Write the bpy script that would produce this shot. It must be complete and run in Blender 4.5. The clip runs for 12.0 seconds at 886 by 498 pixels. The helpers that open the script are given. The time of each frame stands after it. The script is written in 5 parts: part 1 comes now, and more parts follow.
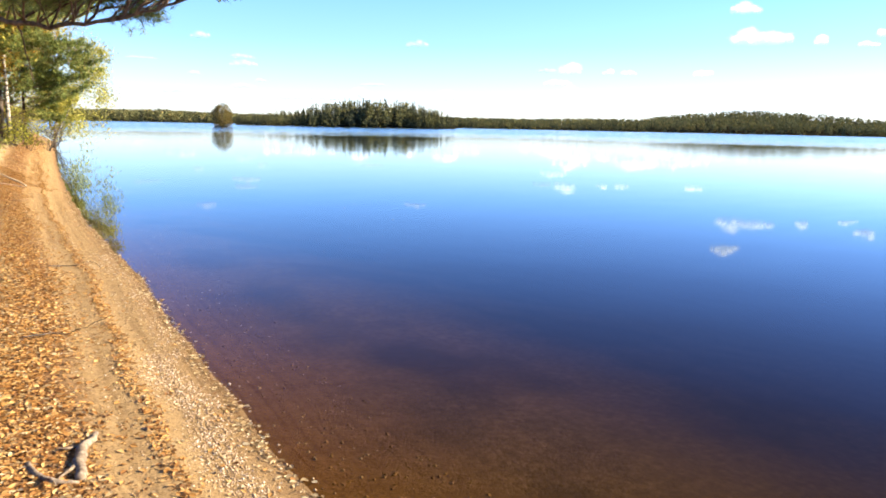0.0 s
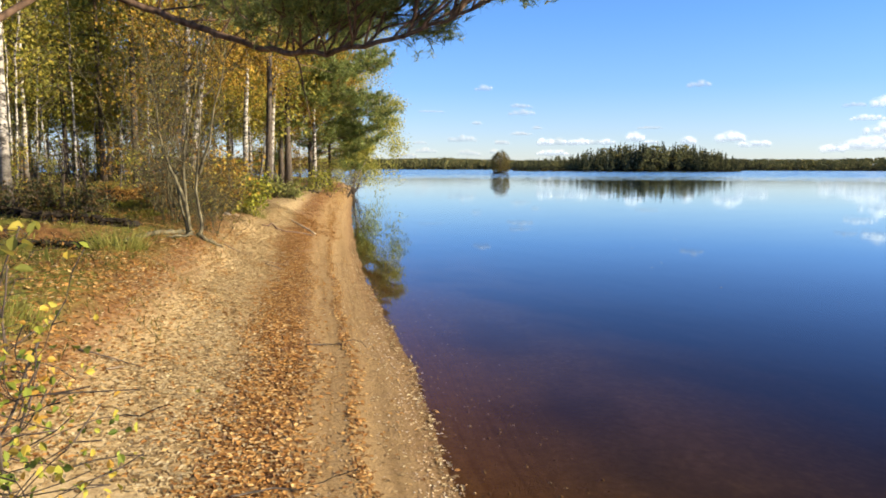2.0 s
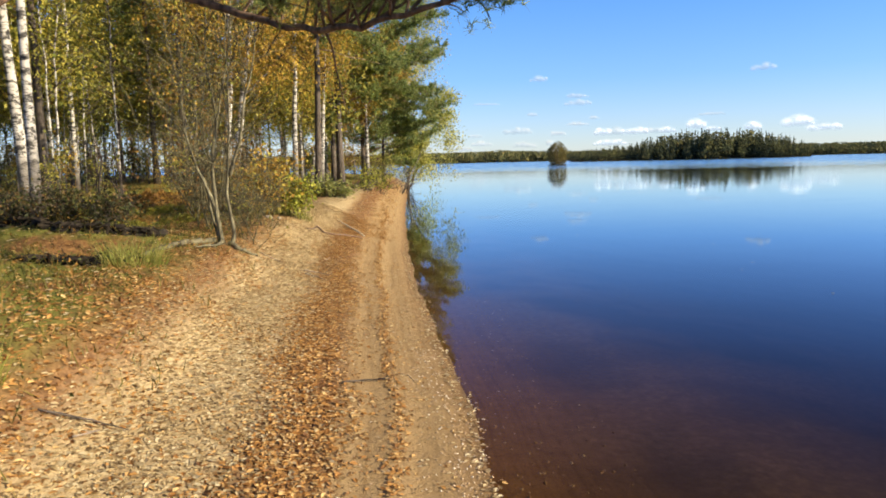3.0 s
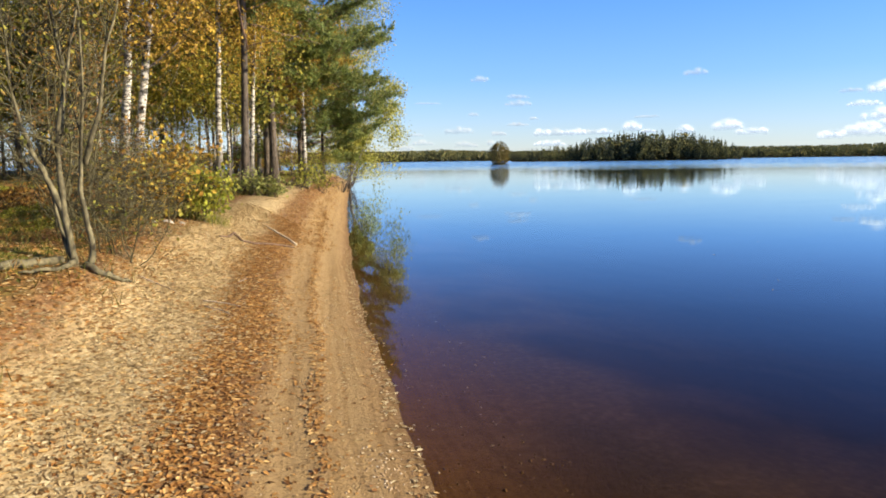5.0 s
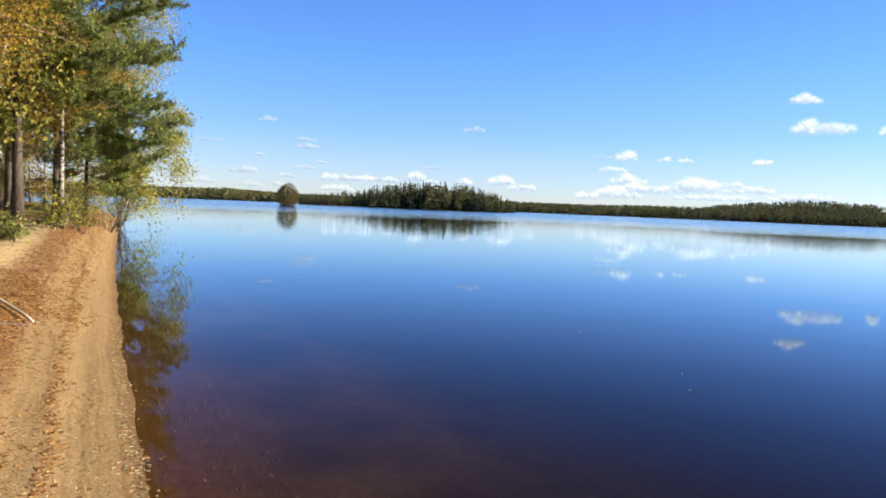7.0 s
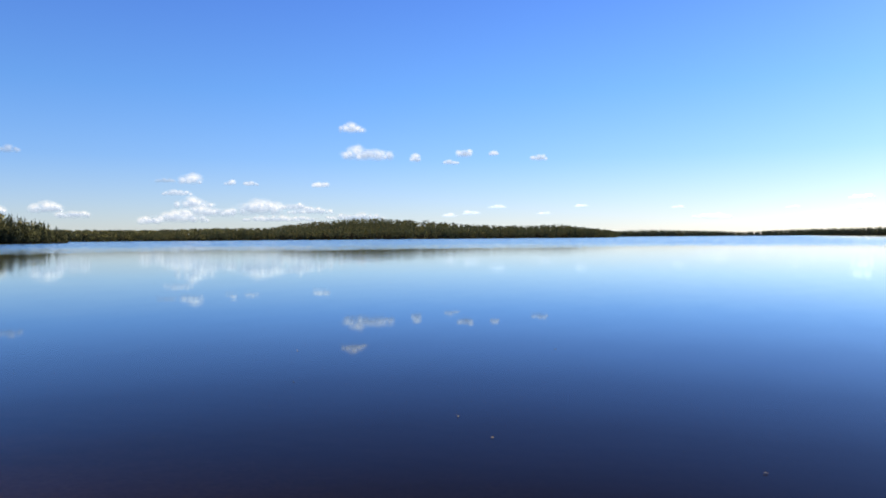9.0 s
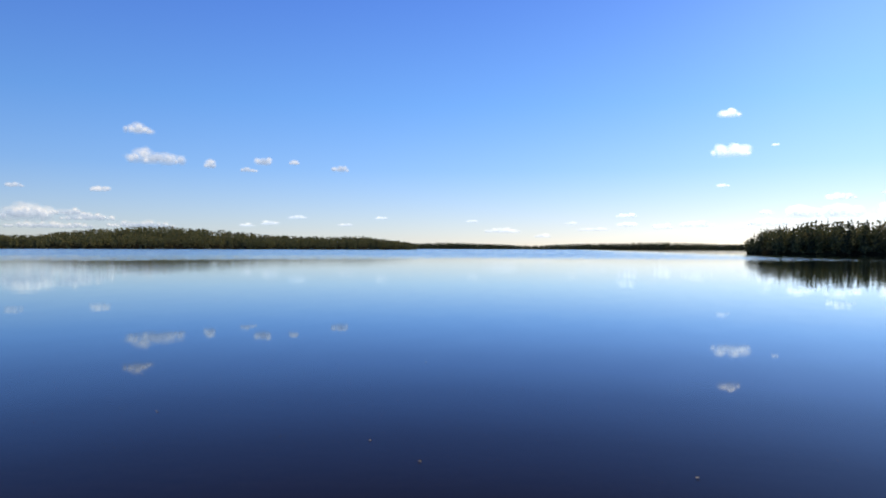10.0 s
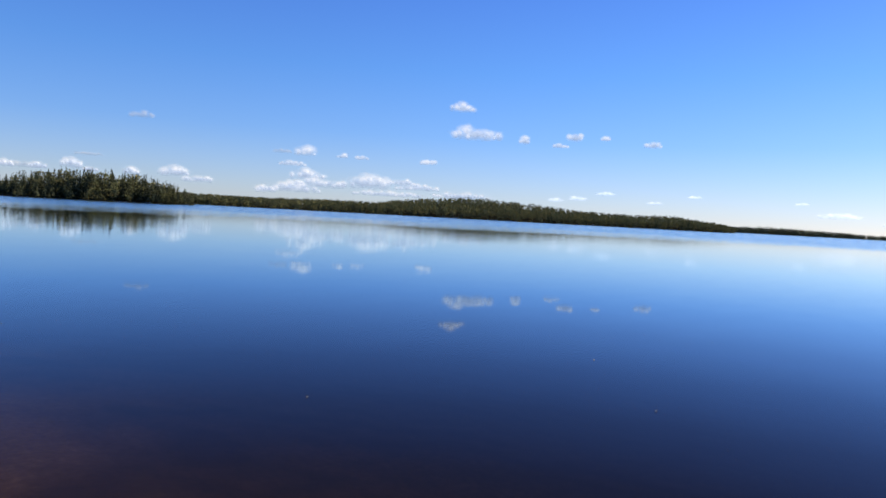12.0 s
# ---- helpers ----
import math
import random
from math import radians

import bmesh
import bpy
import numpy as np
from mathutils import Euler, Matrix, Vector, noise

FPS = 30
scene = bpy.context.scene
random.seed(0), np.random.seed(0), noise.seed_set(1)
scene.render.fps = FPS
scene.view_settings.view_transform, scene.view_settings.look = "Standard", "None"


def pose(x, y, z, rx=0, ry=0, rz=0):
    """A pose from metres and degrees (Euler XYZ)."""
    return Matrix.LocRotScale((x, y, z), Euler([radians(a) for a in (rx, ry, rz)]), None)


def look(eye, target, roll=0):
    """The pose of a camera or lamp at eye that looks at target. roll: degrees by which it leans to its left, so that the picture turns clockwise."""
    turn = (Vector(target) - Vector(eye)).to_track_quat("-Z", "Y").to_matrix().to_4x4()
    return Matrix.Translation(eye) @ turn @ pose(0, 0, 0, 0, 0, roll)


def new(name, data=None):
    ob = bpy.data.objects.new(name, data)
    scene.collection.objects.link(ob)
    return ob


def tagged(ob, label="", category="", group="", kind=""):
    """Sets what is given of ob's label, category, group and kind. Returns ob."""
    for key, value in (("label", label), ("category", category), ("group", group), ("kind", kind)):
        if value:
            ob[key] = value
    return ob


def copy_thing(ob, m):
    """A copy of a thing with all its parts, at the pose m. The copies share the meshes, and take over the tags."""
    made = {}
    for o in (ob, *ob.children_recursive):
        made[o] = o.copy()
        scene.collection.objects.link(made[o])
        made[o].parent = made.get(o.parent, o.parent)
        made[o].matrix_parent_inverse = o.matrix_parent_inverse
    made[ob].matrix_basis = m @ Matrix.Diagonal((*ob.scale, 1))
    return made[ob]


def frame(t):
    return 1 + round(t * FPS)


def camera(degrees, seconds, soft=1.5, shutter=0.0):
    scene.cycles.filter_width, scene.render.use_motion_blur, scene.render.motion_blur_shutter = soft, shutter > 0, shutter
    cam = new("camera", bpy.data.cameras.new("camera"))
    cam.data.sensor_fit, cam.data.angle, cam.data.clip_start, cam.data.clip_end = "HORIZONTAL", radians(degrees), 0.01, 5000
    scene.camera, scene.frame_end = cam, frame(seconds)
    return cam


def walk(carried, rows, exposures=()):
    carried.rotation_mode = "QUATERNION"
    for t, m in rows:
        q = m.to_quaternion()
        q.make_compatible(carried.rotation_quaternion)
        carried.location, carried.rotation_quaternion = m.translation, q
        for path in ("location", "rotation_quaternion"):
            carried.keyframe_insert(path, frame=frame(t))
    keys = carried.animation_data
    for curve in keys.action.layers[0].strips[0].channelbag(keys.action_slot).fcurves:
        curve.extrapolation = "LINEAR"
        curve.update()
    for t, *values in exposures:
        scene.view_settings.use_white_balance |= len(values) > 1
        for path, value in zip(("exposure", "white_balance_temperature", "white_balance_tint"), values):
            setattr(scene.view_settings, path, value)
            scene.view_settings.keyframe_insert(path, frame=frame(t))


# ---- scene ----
cam = camera(64.6, 12.0, soft=1.8)
PATH = [
    (0, (-1.875, 2.321, 1.547), (-0.774, 3.954, 1.202), 1.2),
    (0.5, (-1.731, 2.885, 1.512), (-0.835, 4.639, 1.164), 2.9),
    (1, (-1.604, 3.354, 1.525), (-0.832, 5.168, 1.186), 0.5),
    (1.5, (-1.473, 3.9, 1.519), (-0.857, 5.787, 1.274), -0.3),
    (2, (-1.412, 4.492, 1.508), (-1.0, 6.435, 1.278), 0.2),
    (2.5, (-1.297, 4.982, 1.491), (-0.977, 6.94, 1.238), -2.0),
    (2.7, (-1.268, 5.196, 1.525), (-0.995, 7.161, 1.276), -2.0),
    (4.3, (-1.175, 6.918, 1.431), (-0.905, 8.885, 1.192), 0.7),
    (4.5, (-1.173, 7.153, 1.451), (-0.864, 9.116, 1.229), 1.2),
    (5, (-1.094, 7.724, 1.423), (-0.678, 9.664, 1.171), -0.7),
    (5.5, (-1.054, 8.314, 1.432), (-0.641, 10.253, 1.17), 0.6),
    (6, (-1.048, 8.885, 1.493), (-0.598, 10.821, 1.27), 2.2),
    (6.25, (-1.013, 9.185, 1.503), (-0.432, 11.101, 1.314), 2.2),
    (6.5, (-0.97, 9.485, 1.506), (-0.307, 11.365, 1.356), 2.2),
    (7, (-0.956, 10.072, 1.492), (0.029, 11.809, 1.374), 2.4),
    (7.5, (-0.869, 10.6, 1.466), (0.342, 12.189, 1.36), 0.3),
    (9.5, (-0.8, 12.75, 1.462), (1.106, 13.356, 1.455), -0.0),
    (10, (-0.79, 13.2, 1.46), (1.178, 13.554, 1.459), 0.2),
    (10.5, (-0.77, 13.68, 1.455), (1.218, 13.901, 1.447), 0.7),
    (11, (-0.8, 14.13, 1.46), (1.186, 14.369, 1.454), 0.8),
    (11.5, (-0.76, 14.6, 1.465), (1.107, 15.314, 1.4), -0.0),
    (12, (-0.68, 15.1, 1.47), (0.963, 16.237, 1.377), 3.1),
]
walk(cam, [(t, look(eye, target, roll)) for t, eye, target, roll in PATH],
     exposures=[(0.0, 1.70, 7180, 11), (0.3, 1.57, 7080, 9), (0.6, 1.42, 6920, 8), (1.0, 1.26, 7120, 10), (1.5, 1.11, 7080, 10), (2.0, 1.03, 7020, 9), (2.5, 0.99, 6880, 8), (4.5, 1.00, 6820, 8), (6.5, 0.99, 6770, 9), (7.5, 0.97, 6760, 10),
                (9.0, 0.70, 6800, 11), (9.6, 0.55, 6850, 12), (10.0, 0.46, 6850, 12), (11.0, 0.37, 6600, 12), (11.5, 0.25, 6350, 13), (12.0, 0.50, 6280, 14)])

# ---- sky and sun ----
SUN_BEARING, SUN_HEIGHT = 115.0, 21.0          # degrees from +y towards +x, and above the horizon
world = bpy.data.worlds.new("world")
scene.world = world
world.use_nodes = True
wn = world.node_tree
sky = wn.nodes.new("ShaderNodeTexSky")
sky.sky_type, sky.sun_disc = "NISHITA", False
sky.sun_elevation, sky.sun_rotation = radians(SUN_HEIGHT), radians(SUN_BEARING)
sky.air_density, sky.dust_density, sky.ozone_density = 1.0, 0.3, 2.5
# evens out the glare round the sun and deepens the blue with height
soften = wn.nodes.new("ShaderNodeGamma")
soften.inputs["Gamma"].default_value = 0.6
wco, wsep, wramp, wmul = (wn.nodes.new("ShaderNode" + k) for k in ("TexCoord", "SeparateXYZ", "ValToRGB", "MixRGB"))
wramp.color_ramp.elements.remove(wramp.color_ramp.elements[1])
for p, c in [(0.0, (0.66, 0.735, 0.91, 1)), (0.05, (0.52, 0.665, 0.96, 1)), (0.11, (0.36, 0.585, 1.0, 1)), (0.20, (0.262, 0.525, 1.0, 1)),
             (0.33, (0.205, 0.42, 0.98, 1)), (0.46, (0.12, 0.25, 0.66, 1)), (0.80, (0.13, 0.185, 0.33, 1))]:
    el = wramp.color_ramp.elements[0] if p == 0.0 else wramp.color_ramp.elements.new(p)
    el.position, el.color = p, c
wmul.blend_type, wmul.inputs[0].default_value = "MULTIPLY", 1.0
wn.links.new(sky.outputs[0], soften.inputs[0])
wn.links.new(wco.outputs["Generated"], wsep.inputs[0])
wn.links.new(wsep.outputs["Z"], wramp.inputs[0])
wn.links.new(soften.outputs[0], wmul.inputs[1])
wn.links.new(wramp.outputs[0], wmul.inputs[2])
wn.links.new(wmul.outputs[0], wn.nodes["Background"].inputs[0])
wn.nodes["Background"].inputs[1].default_value = 0.15 * 1.5
sun_data = bpy.data.lights.new("sun", "SUN")
sun_data.energy, sun_data.angle, sun_data.color = 5.0, radians(0.53), (1.0, 0.87, 0.66)
sun = new("sun", sun_data)
_b, _e = radians(SUN_BEARING), radians(SUN_HEIGHT)
SUN_WAY = Vector((math.sin(_b) * math.cos(_e), math.cos(_b) * math.cos(_e), math.sin(_e)))
sun.matrix_world = look(SUN_WAY * 60, (0, 0, 0))


# ---- materials ----
class Nodes:
    """A material's node tree with short calls."""

    def __init__(self, name):
        self.mat = bpy.data.materials.new(name)
        self.mat.use_nodes = True
        self.tree = self.mat.node_tree
        self.bsdf = self.tree.nodes["Principled BSDF"]
        self.out = self.tree.nodes["Material Output"]

    def add(self, kind, operation="", blend_type="", attribute_name=""):
        node = self.tree.nodes.new("ShaderNode" + kind)
        if operation:
            node.operation = operation
        if blend_type:
            node.blend_type = blend_type
        if attribute_name:
            node.attribute_name = attribute_name
        return node

    def join(self, a, b):
        self.tree.links.new(a, b)

    def noise(self, scale, detail=4.0, rough=0.6, coord="Object", stretch=(1, 1, 1)):
        co = self.add("TexCoord")
        mp = self.add("Mapping")
        mp.inputs["Scale"].default_value = stretch
        self.join(co.outputs[coord], mp.inputs["Vector"])
        n = self.add("TexNoise")
        n.inputs["Scale"].default_value, n.inputs["Detail"].default_value = scale, detail
        n.inputs["Roughness"].default_value = rough
        self.join(mp.outputs[0], n.inputs["Vector"])
        return n.outputs["Fac"]

    def ramp(self, fac, stops):
        r = self.add("ValToRGB")
        el = r.color_ramp.elements
        while len(el) < len(stops):
            el.new(0.5)
        for e, (p, c) in zip(el, stops):
            e.position, e.color = p, (*c, 1) if len(c) == 3 else c
        self.join(fac, r.inputs[0])
        return r.outputs[0]

    def grey(self, fac, a, b):
        return self.ramp(fac, [(a, (0, 0, 0)), (b, (1, 1, 1))])

    def mix(self, fac, a, b, blend="MIX"):
        m = self.add("MixRGB", blend_type=blend)
        for socket, v in zip(m.inputs, (fac, a, b)):
            if isinstance(v, (int, float)):
                socket.default_value = v
            elif isinstance(v, tuple):
                socket.default_value = (*v, 1)
            else:
                self.join(v, socket)
        return m.outputs[0]

    def math(self, op, a, b=0.0, c=0.0):
        m = self.add("Math", operation=op)
        for socket, v in zip(m.inputs, (a, b, c)):
            if isinstance(v, (int, float)):
                socket.default_value = v
            else:
                self.join(v, socket)
        return m.outputs[0]

    def bump(self, height, strength, distance):
        b = self.add("Bump")
        b.inputs["Strength"].default_value, b.inputs["Distance"].default_value = strength, distance
        self.join(height, b.inputs["Height"])
        self.join(b.outputs[0], self.bsdf.inputs["Normal"])

    def finish(self, colour, rough=0.85, spec=0.3):
        if isinstance(colour, tuple):
            self.bsdf.inputs["Base Color"].default_value = (*colour, 1)
        else:
            self.join(colour, self.bsdf.inputs["Base Color"])
        self.bsdf.inputs["Roughness"].default_value = rough
        self.bsdf.inputs["Specular IOR Level"].default_value = spec
        return self.mat


def island_random(n):
    return n.add("NewGeometry").outputs["Random Per Island"]


def leaf_material(name, stops, through_light=0.35, rough=0.6, spec=0.25):
    """Thin leaves: every leaf has its own tone, and lets some light through."""
    n = Nodes(name)
    tone = n.ramp(island_random(n), stops)
    patch = n.grey(n.noise(0.9, 2), 0.3, 0.7)
    colour = n.mix(n.math("MULTIPLY", patch, 0.35), tone, n.mix(1.0, tone, (0.75, 0.7, 0.6), "MULTIPLY"))
    n.finish(colour, rough, spec)
    tl = n.add("BsdfTranslucent")
    n.join(colour, tl.inputs[0])
    ms = n.add("MixShader")
    ms.inputs[0].default_value = through_light
    n.join(n.bsdf.outputs[0], ms.inputs[1])
    n.join(tl.outputs[0], ms.inputs[2])
    n.join(ms.outputs[0], n.out.inputs[0])
    return n.mat


def birch_bark():
    n = Nodes("birch_bark")
    marks = n.grey(n.noise(3.0, 6, 0.72, stretch=(2.4, 2.4, 5.0)), 0.46, 0.56)
    stain = n.noise(1.1, 4)
    white = n.mix(n.grey(stain, 0.35, 0.75), (0.56, 0.52, 0.46), (0.33, 0.29, 0.24))
    co = n.add("TexCoord")
    sep = n.add("SeparateXYZ")
    n.join(co.outputs["Object"], sep.inputs[0])
    low = n.math("SUBTRACT", 1.25, sep.outputs["Z"])
    low = n.math("ADD", low, n.math("MULTIPLY", n.math("SUBTRACT", n.noise(3.0, 4, stretch=(1.5, 1.5, 1)), 0.5), 1.6))
    low = n.grey(low, 0.15, 0.75)
    colour = n.mix(marks, white, (0.045, 0.04, 0.035))
    colour = n.mix(low, colour, (0.10, 0.085, 0.07))
    n.bump(n.noise(14, 5, stretch=(1, 1, 3)), 0.5, 0.02)
    return n.finish(colour, 0.75)


def pine_bark():
    n = Nodes("pine_bark")
    co = n.add("TexCoord")
    sep = n.add("SeparateXYZ")
    n.join(co.outputs["Object"], sep.inputs[0])
    up = n.grey(n.math("MULTIPLY", sep.outputs["Z"], 0.07), 0.25, 0.9)
    plates = n.noise(9, 6, 0.7, stretch=(1.6, 1.6, 0.5))
    grey_brown = n.ramp(plates, [(0.33, (0.022, 0.018, 0.014)), (0.66, (0.15, 0.118, 0.092))])
    orange = n.ramp(plates, [(0.35, (0.12, 0.06, 0.03)), (0.65, (0.34, 0.18, 0.09))])
    n.bump(plates, 0.8, 0.03)
    return n.finish(n.mix(up, grey_brown, orange), 0.9)


def twig_bark(name, a, b, grain=9, spec=0.3):
    n = Nodes(name)
    return n.finish(n.ramp(n.noise(grain, 5, stretch=(1, 1, 0.5)), [(0.35, a), (0.65, b)]), 0.85, spec)


def ground_material():
    """Sand at the water, leaf litter on the bank, moss and heath under the trees; the strips come from the mesh."""
    n = Nodes("shore_ground")
    att = n.add("Attribute", attribute_name="inland")
    d = att.outputs["Fac"]
    d = n.math("ADD", d, n.math("MULTIPLY", n.math("SUBTRACT", n.noise(3.2, 5), 0.5), 0.22))
    fine = n.noise(60, 4, 0.7)
    mid = n.noise(9, 5, 0.65)
    big = n.noise(0.7, 4)
    wet = n.ramp(mid, [(0.3, (0.20, 0.12, 0.055)), (0.7, (0.29, 0.18, 0.085))])
    sand = n.ramp(mid, [(0.3, (0.29, 0.190, 0.089)), (0.7, (0.355, 0.240, 0.114))])
    sand = n.mix(n.grey(d, 0.02, 0.22), wet, sand)
    grains = n.ramp(fine, [(0.33, (0.55, 0.5, 0.45)), (0.5, (1, 1, 1)), (0.68, (1.0, 0.98, 0.94))])
    sand = n.mix(0.8, sand, grains, "MULTIPLY")
    where = n.add("NewGeometry")
    along = n.add("SeparateXYZ")
    n.join(where.outputs["Position"], along.inputs[0])
    lines = n.add("CombineXYZ")
    n.join(n.math("MULTIPLY", att.outputs["Fac"], 26.0), lines.inputs[0])
    n.join(n.math("MULTIPLY", along.outputs["Y"], 0.22), lines.inputs[1])
    drawn = n.add("TexNoise")
    drawn.inputs["Scale"].default_value, drawn.inputs["Detail"].default_value = 1.0, 4.0
    n.join(lines.outputs[0], drawn.inputs["Vector"])
    sand = n.mix(0.75, sand, n.ramp(drawn.outputs["Fac"], [(0.34, (0.74, 0.70, 0.66)), (0.5, (0.98, 0.98, 0.98)), (0.66, (1.06, 1.07, 1.08))]), "MULTIPLY")
    pale = n.ramp(n.noise(26, 5, 0.7), [(0.3, (0.24, 0.168, 0.086)), (0.5, (0.40, 0.295, 0.155)), (0.7, (0.52, 0.405, 0.235))])
    brown = n.ramp(n.noise(24, 5, 0.7), [(0.3, (0.075, 0.042, 0.022)), (0.5, (0.20, 0.105, 0.045)), (0.7, (0.33, 0.19, 0.085))])
    moss = n.ramp(n.noise(11, 5, 0.7), [(0.3, (0.055, 0.062, 0.014)), (0.5, (0.155, 0.155, 0.03)), (0.72, (0.27, 0.24, 0.06))])
    heath = n.ramp(n.noise(15, 5, 0.7), [(0.3, (0.05, 0.028, 0.012)), (0.5, (0.19, 0.095, 0.035)), (0.7, (0.33, 0.18, 0.07))])
    floor = n.mix(n.grey(n.noise(1.1, 5, 0.65), 0.40, 0.52), heath, moss)
    colour = n.mix(n.grey(d, 0.70, 0.86), sand, brown)
    colour = n.mix(n.grey(n.math("MULTIPLY", d, 0.5), 0.54, 0.66), colour, pale)
    colour = n.mix(n.grey(n.math("MULTIPLY", d, 0.25), 0.44, 0.50), colour, brown)
    colour = n.mix(n.grey(n.math("MULTIPLY", d, 0.25), 0.51, 0.60), colour, floor)
    bed = n.add("Attribute", attribute_name="under")
    stones = n.ramp(n.noise(17, 6, 0.8), [(0.32, (0.115, 0.082, 0.052)), (0.52, (0.185, 0.133, 0.084)), (0.7, (0.275, 0.205, 0.13))])
    weed = n.grey(n.noise(0.45, 3), 0.44, 0.6)
    stones = n.mix(n.math("MULTIPLY", weed, 0.8), stones, (0.055, 0.043, 0.033))
    colour = n.mix(n.grey(bed.outputs["Fac"], 0.0, 0.06), colour, stones)
    n.bump(n.mix(0.5, n.noise(38, 5, 0.75), n.noise(6, 4)), 0.7, 0.03)
    n.finish(colour, 0.95, 0.15)
    return n.mat


def water_material():
    """Calm brown lake water: it mirrors the sky, lets the bed show where it is shallow, and is ruffled far out by a breeze."""
    n = Nodes("lake_water")
    geo = n.add("NewGeometry")
    far = n.add("VectorMath", operation="DISTANCE")
    far.inputs[1].default_value = (-1.0, 9.0, 0.0)
    n.join(geo.outputs["Position"], far.inputs[0])
    edge = n.math("ADD", far.outputs["Value"], n.math("MULTIPLY", n.math("SUBTRACT", n.noise(0.012, 3, coord="Object"), 0.5), 120.0))
    way = n.add("SeparateXYZ")
    n.join(geo.outputs["Position"], way.inputs[0])
    lee = n.grey(n.math("ADD", n.math("MULTIPLY", way.outputs["Y"], 0.01), 0.5), 0.10, 0.55)
    breeze = n.math("MULTIPLY", n.grey(n.math("MULTIPLY", edge, 0.004), 0.36, 0.62), lee)
    amount = n.math("ADD", n.math("MULTIPLY", breeze, 0.80), 0.005)
    wave = n.add("TexNoise")
    wave.inputs["Scale"].default_value, wave.inputs["Detail"].default_value = 1.5, 2.0
    mp = n.add("Mapping")
    mp.inputs["Scale"].default_value = (0.5, 1.0, 1.0)
    mp.inputs["Rotation"].default_value = (0, 0, 0.9)
    n.join(geo.outputs["Position"], mp.inputs["Vector"])
    n.join(mp.outputs[0], wave.inputs["Vector"])
    lean = n.add("VectorMath", operation="SUBTRACT")
    lean.inputs[1].default_value = (0.5, 0.5, 0.5)
    n.join(wave.outputs["Color"], lean.inputs[0])
    sc = n.add("VectorMath", operation="SCALE")
    n.join(lean.outputs[0], sc.inputs[0])
    n.join(amount, sc.inputs["Scale"])
    flat = n.add("VectorMath", operation="MULTIPLY")
    flat.inputs[1].default_value = (1, 1, 0)
    n.join(sc.outputs[0], flat.inputs[0])
    up = n.add("VectorMath", operation="ADD")
    up.inputs[1].default_value = (0, 0, 1)
    n.join(flat.outputs[0], up.inputs[0])
    nor = n.add("VectorMath", operation="NORMALIZE")
    n.join(up.outputs[0], nor.inputs[0])
    gloss = n.add("BsdfGlossy")
    gloss.distribution = "BECKMANN"
    gloss.inputs["Color"].default_value = (0.88, 0.95, 1, 1)
    swell = n.grey(n.math("MULTIPLY", far.outputs["Value"], 0.01), 0.12, 0.6)
    n.join(n.math("ADD", n.math("ADD", n.math("MULTIPLY", breeze, 0.12), 0.03), n.math("MULTIPLY", swell, 0.04)), gloss.inputs["Roughness"])
    n.join(nor.outputs[0], gloss.inputs["Normal"])
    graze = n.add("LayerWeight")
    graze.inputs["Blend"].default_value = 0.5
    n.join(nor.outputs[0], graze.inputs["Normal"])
    # the reflection's blue and its dimming are painted into the gloss by view angle
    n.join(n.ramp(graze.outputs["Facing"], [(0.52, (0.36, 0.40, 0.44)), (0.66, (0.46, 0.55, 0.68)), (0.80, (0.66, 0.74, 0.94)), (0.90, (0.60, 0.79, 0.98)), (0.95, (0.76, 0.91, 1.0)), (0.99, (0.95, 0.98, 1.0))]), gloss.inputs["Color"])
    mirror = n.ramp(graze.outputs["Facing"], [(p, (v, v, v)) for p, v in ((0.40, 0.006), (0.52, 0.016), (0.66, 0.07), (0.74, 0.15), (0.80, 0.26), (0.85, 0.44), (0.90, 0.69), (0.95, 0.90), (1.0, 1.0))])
    clear = n.add("BsdfTransparent")
    clear.inputs["Color"].default_value = (0.62, 0.525, 0.365, 1)
    deep = n.add("BsdfDiffuse")
    deep.inputs["Color"].default_value = (0.013, 0.010, 0.008, 1)
    dep = n.add("Attribute", attribute_name="depth")
    murk = n.math("SUBTRACT", 1.0, n.math("EXPONENT", n.math("MULTIPLY", dep.outputs["Fac"], -3.3)))
    body = n.add("MixShader")
    n.join(murk, body.inputs[0])
    n.join(clear.outputs[0], body.inputs[1])
    n.join(deep.outputs[0], body.inputs[2])
    ms = n.add("MixShader")
    n.join(mirror, ms.inputs[0])
    n.join(body.outputs[0], ms.inputs[1])
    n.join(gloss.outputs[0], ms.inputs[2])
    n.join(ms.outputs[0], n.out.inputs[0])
    return n.mat


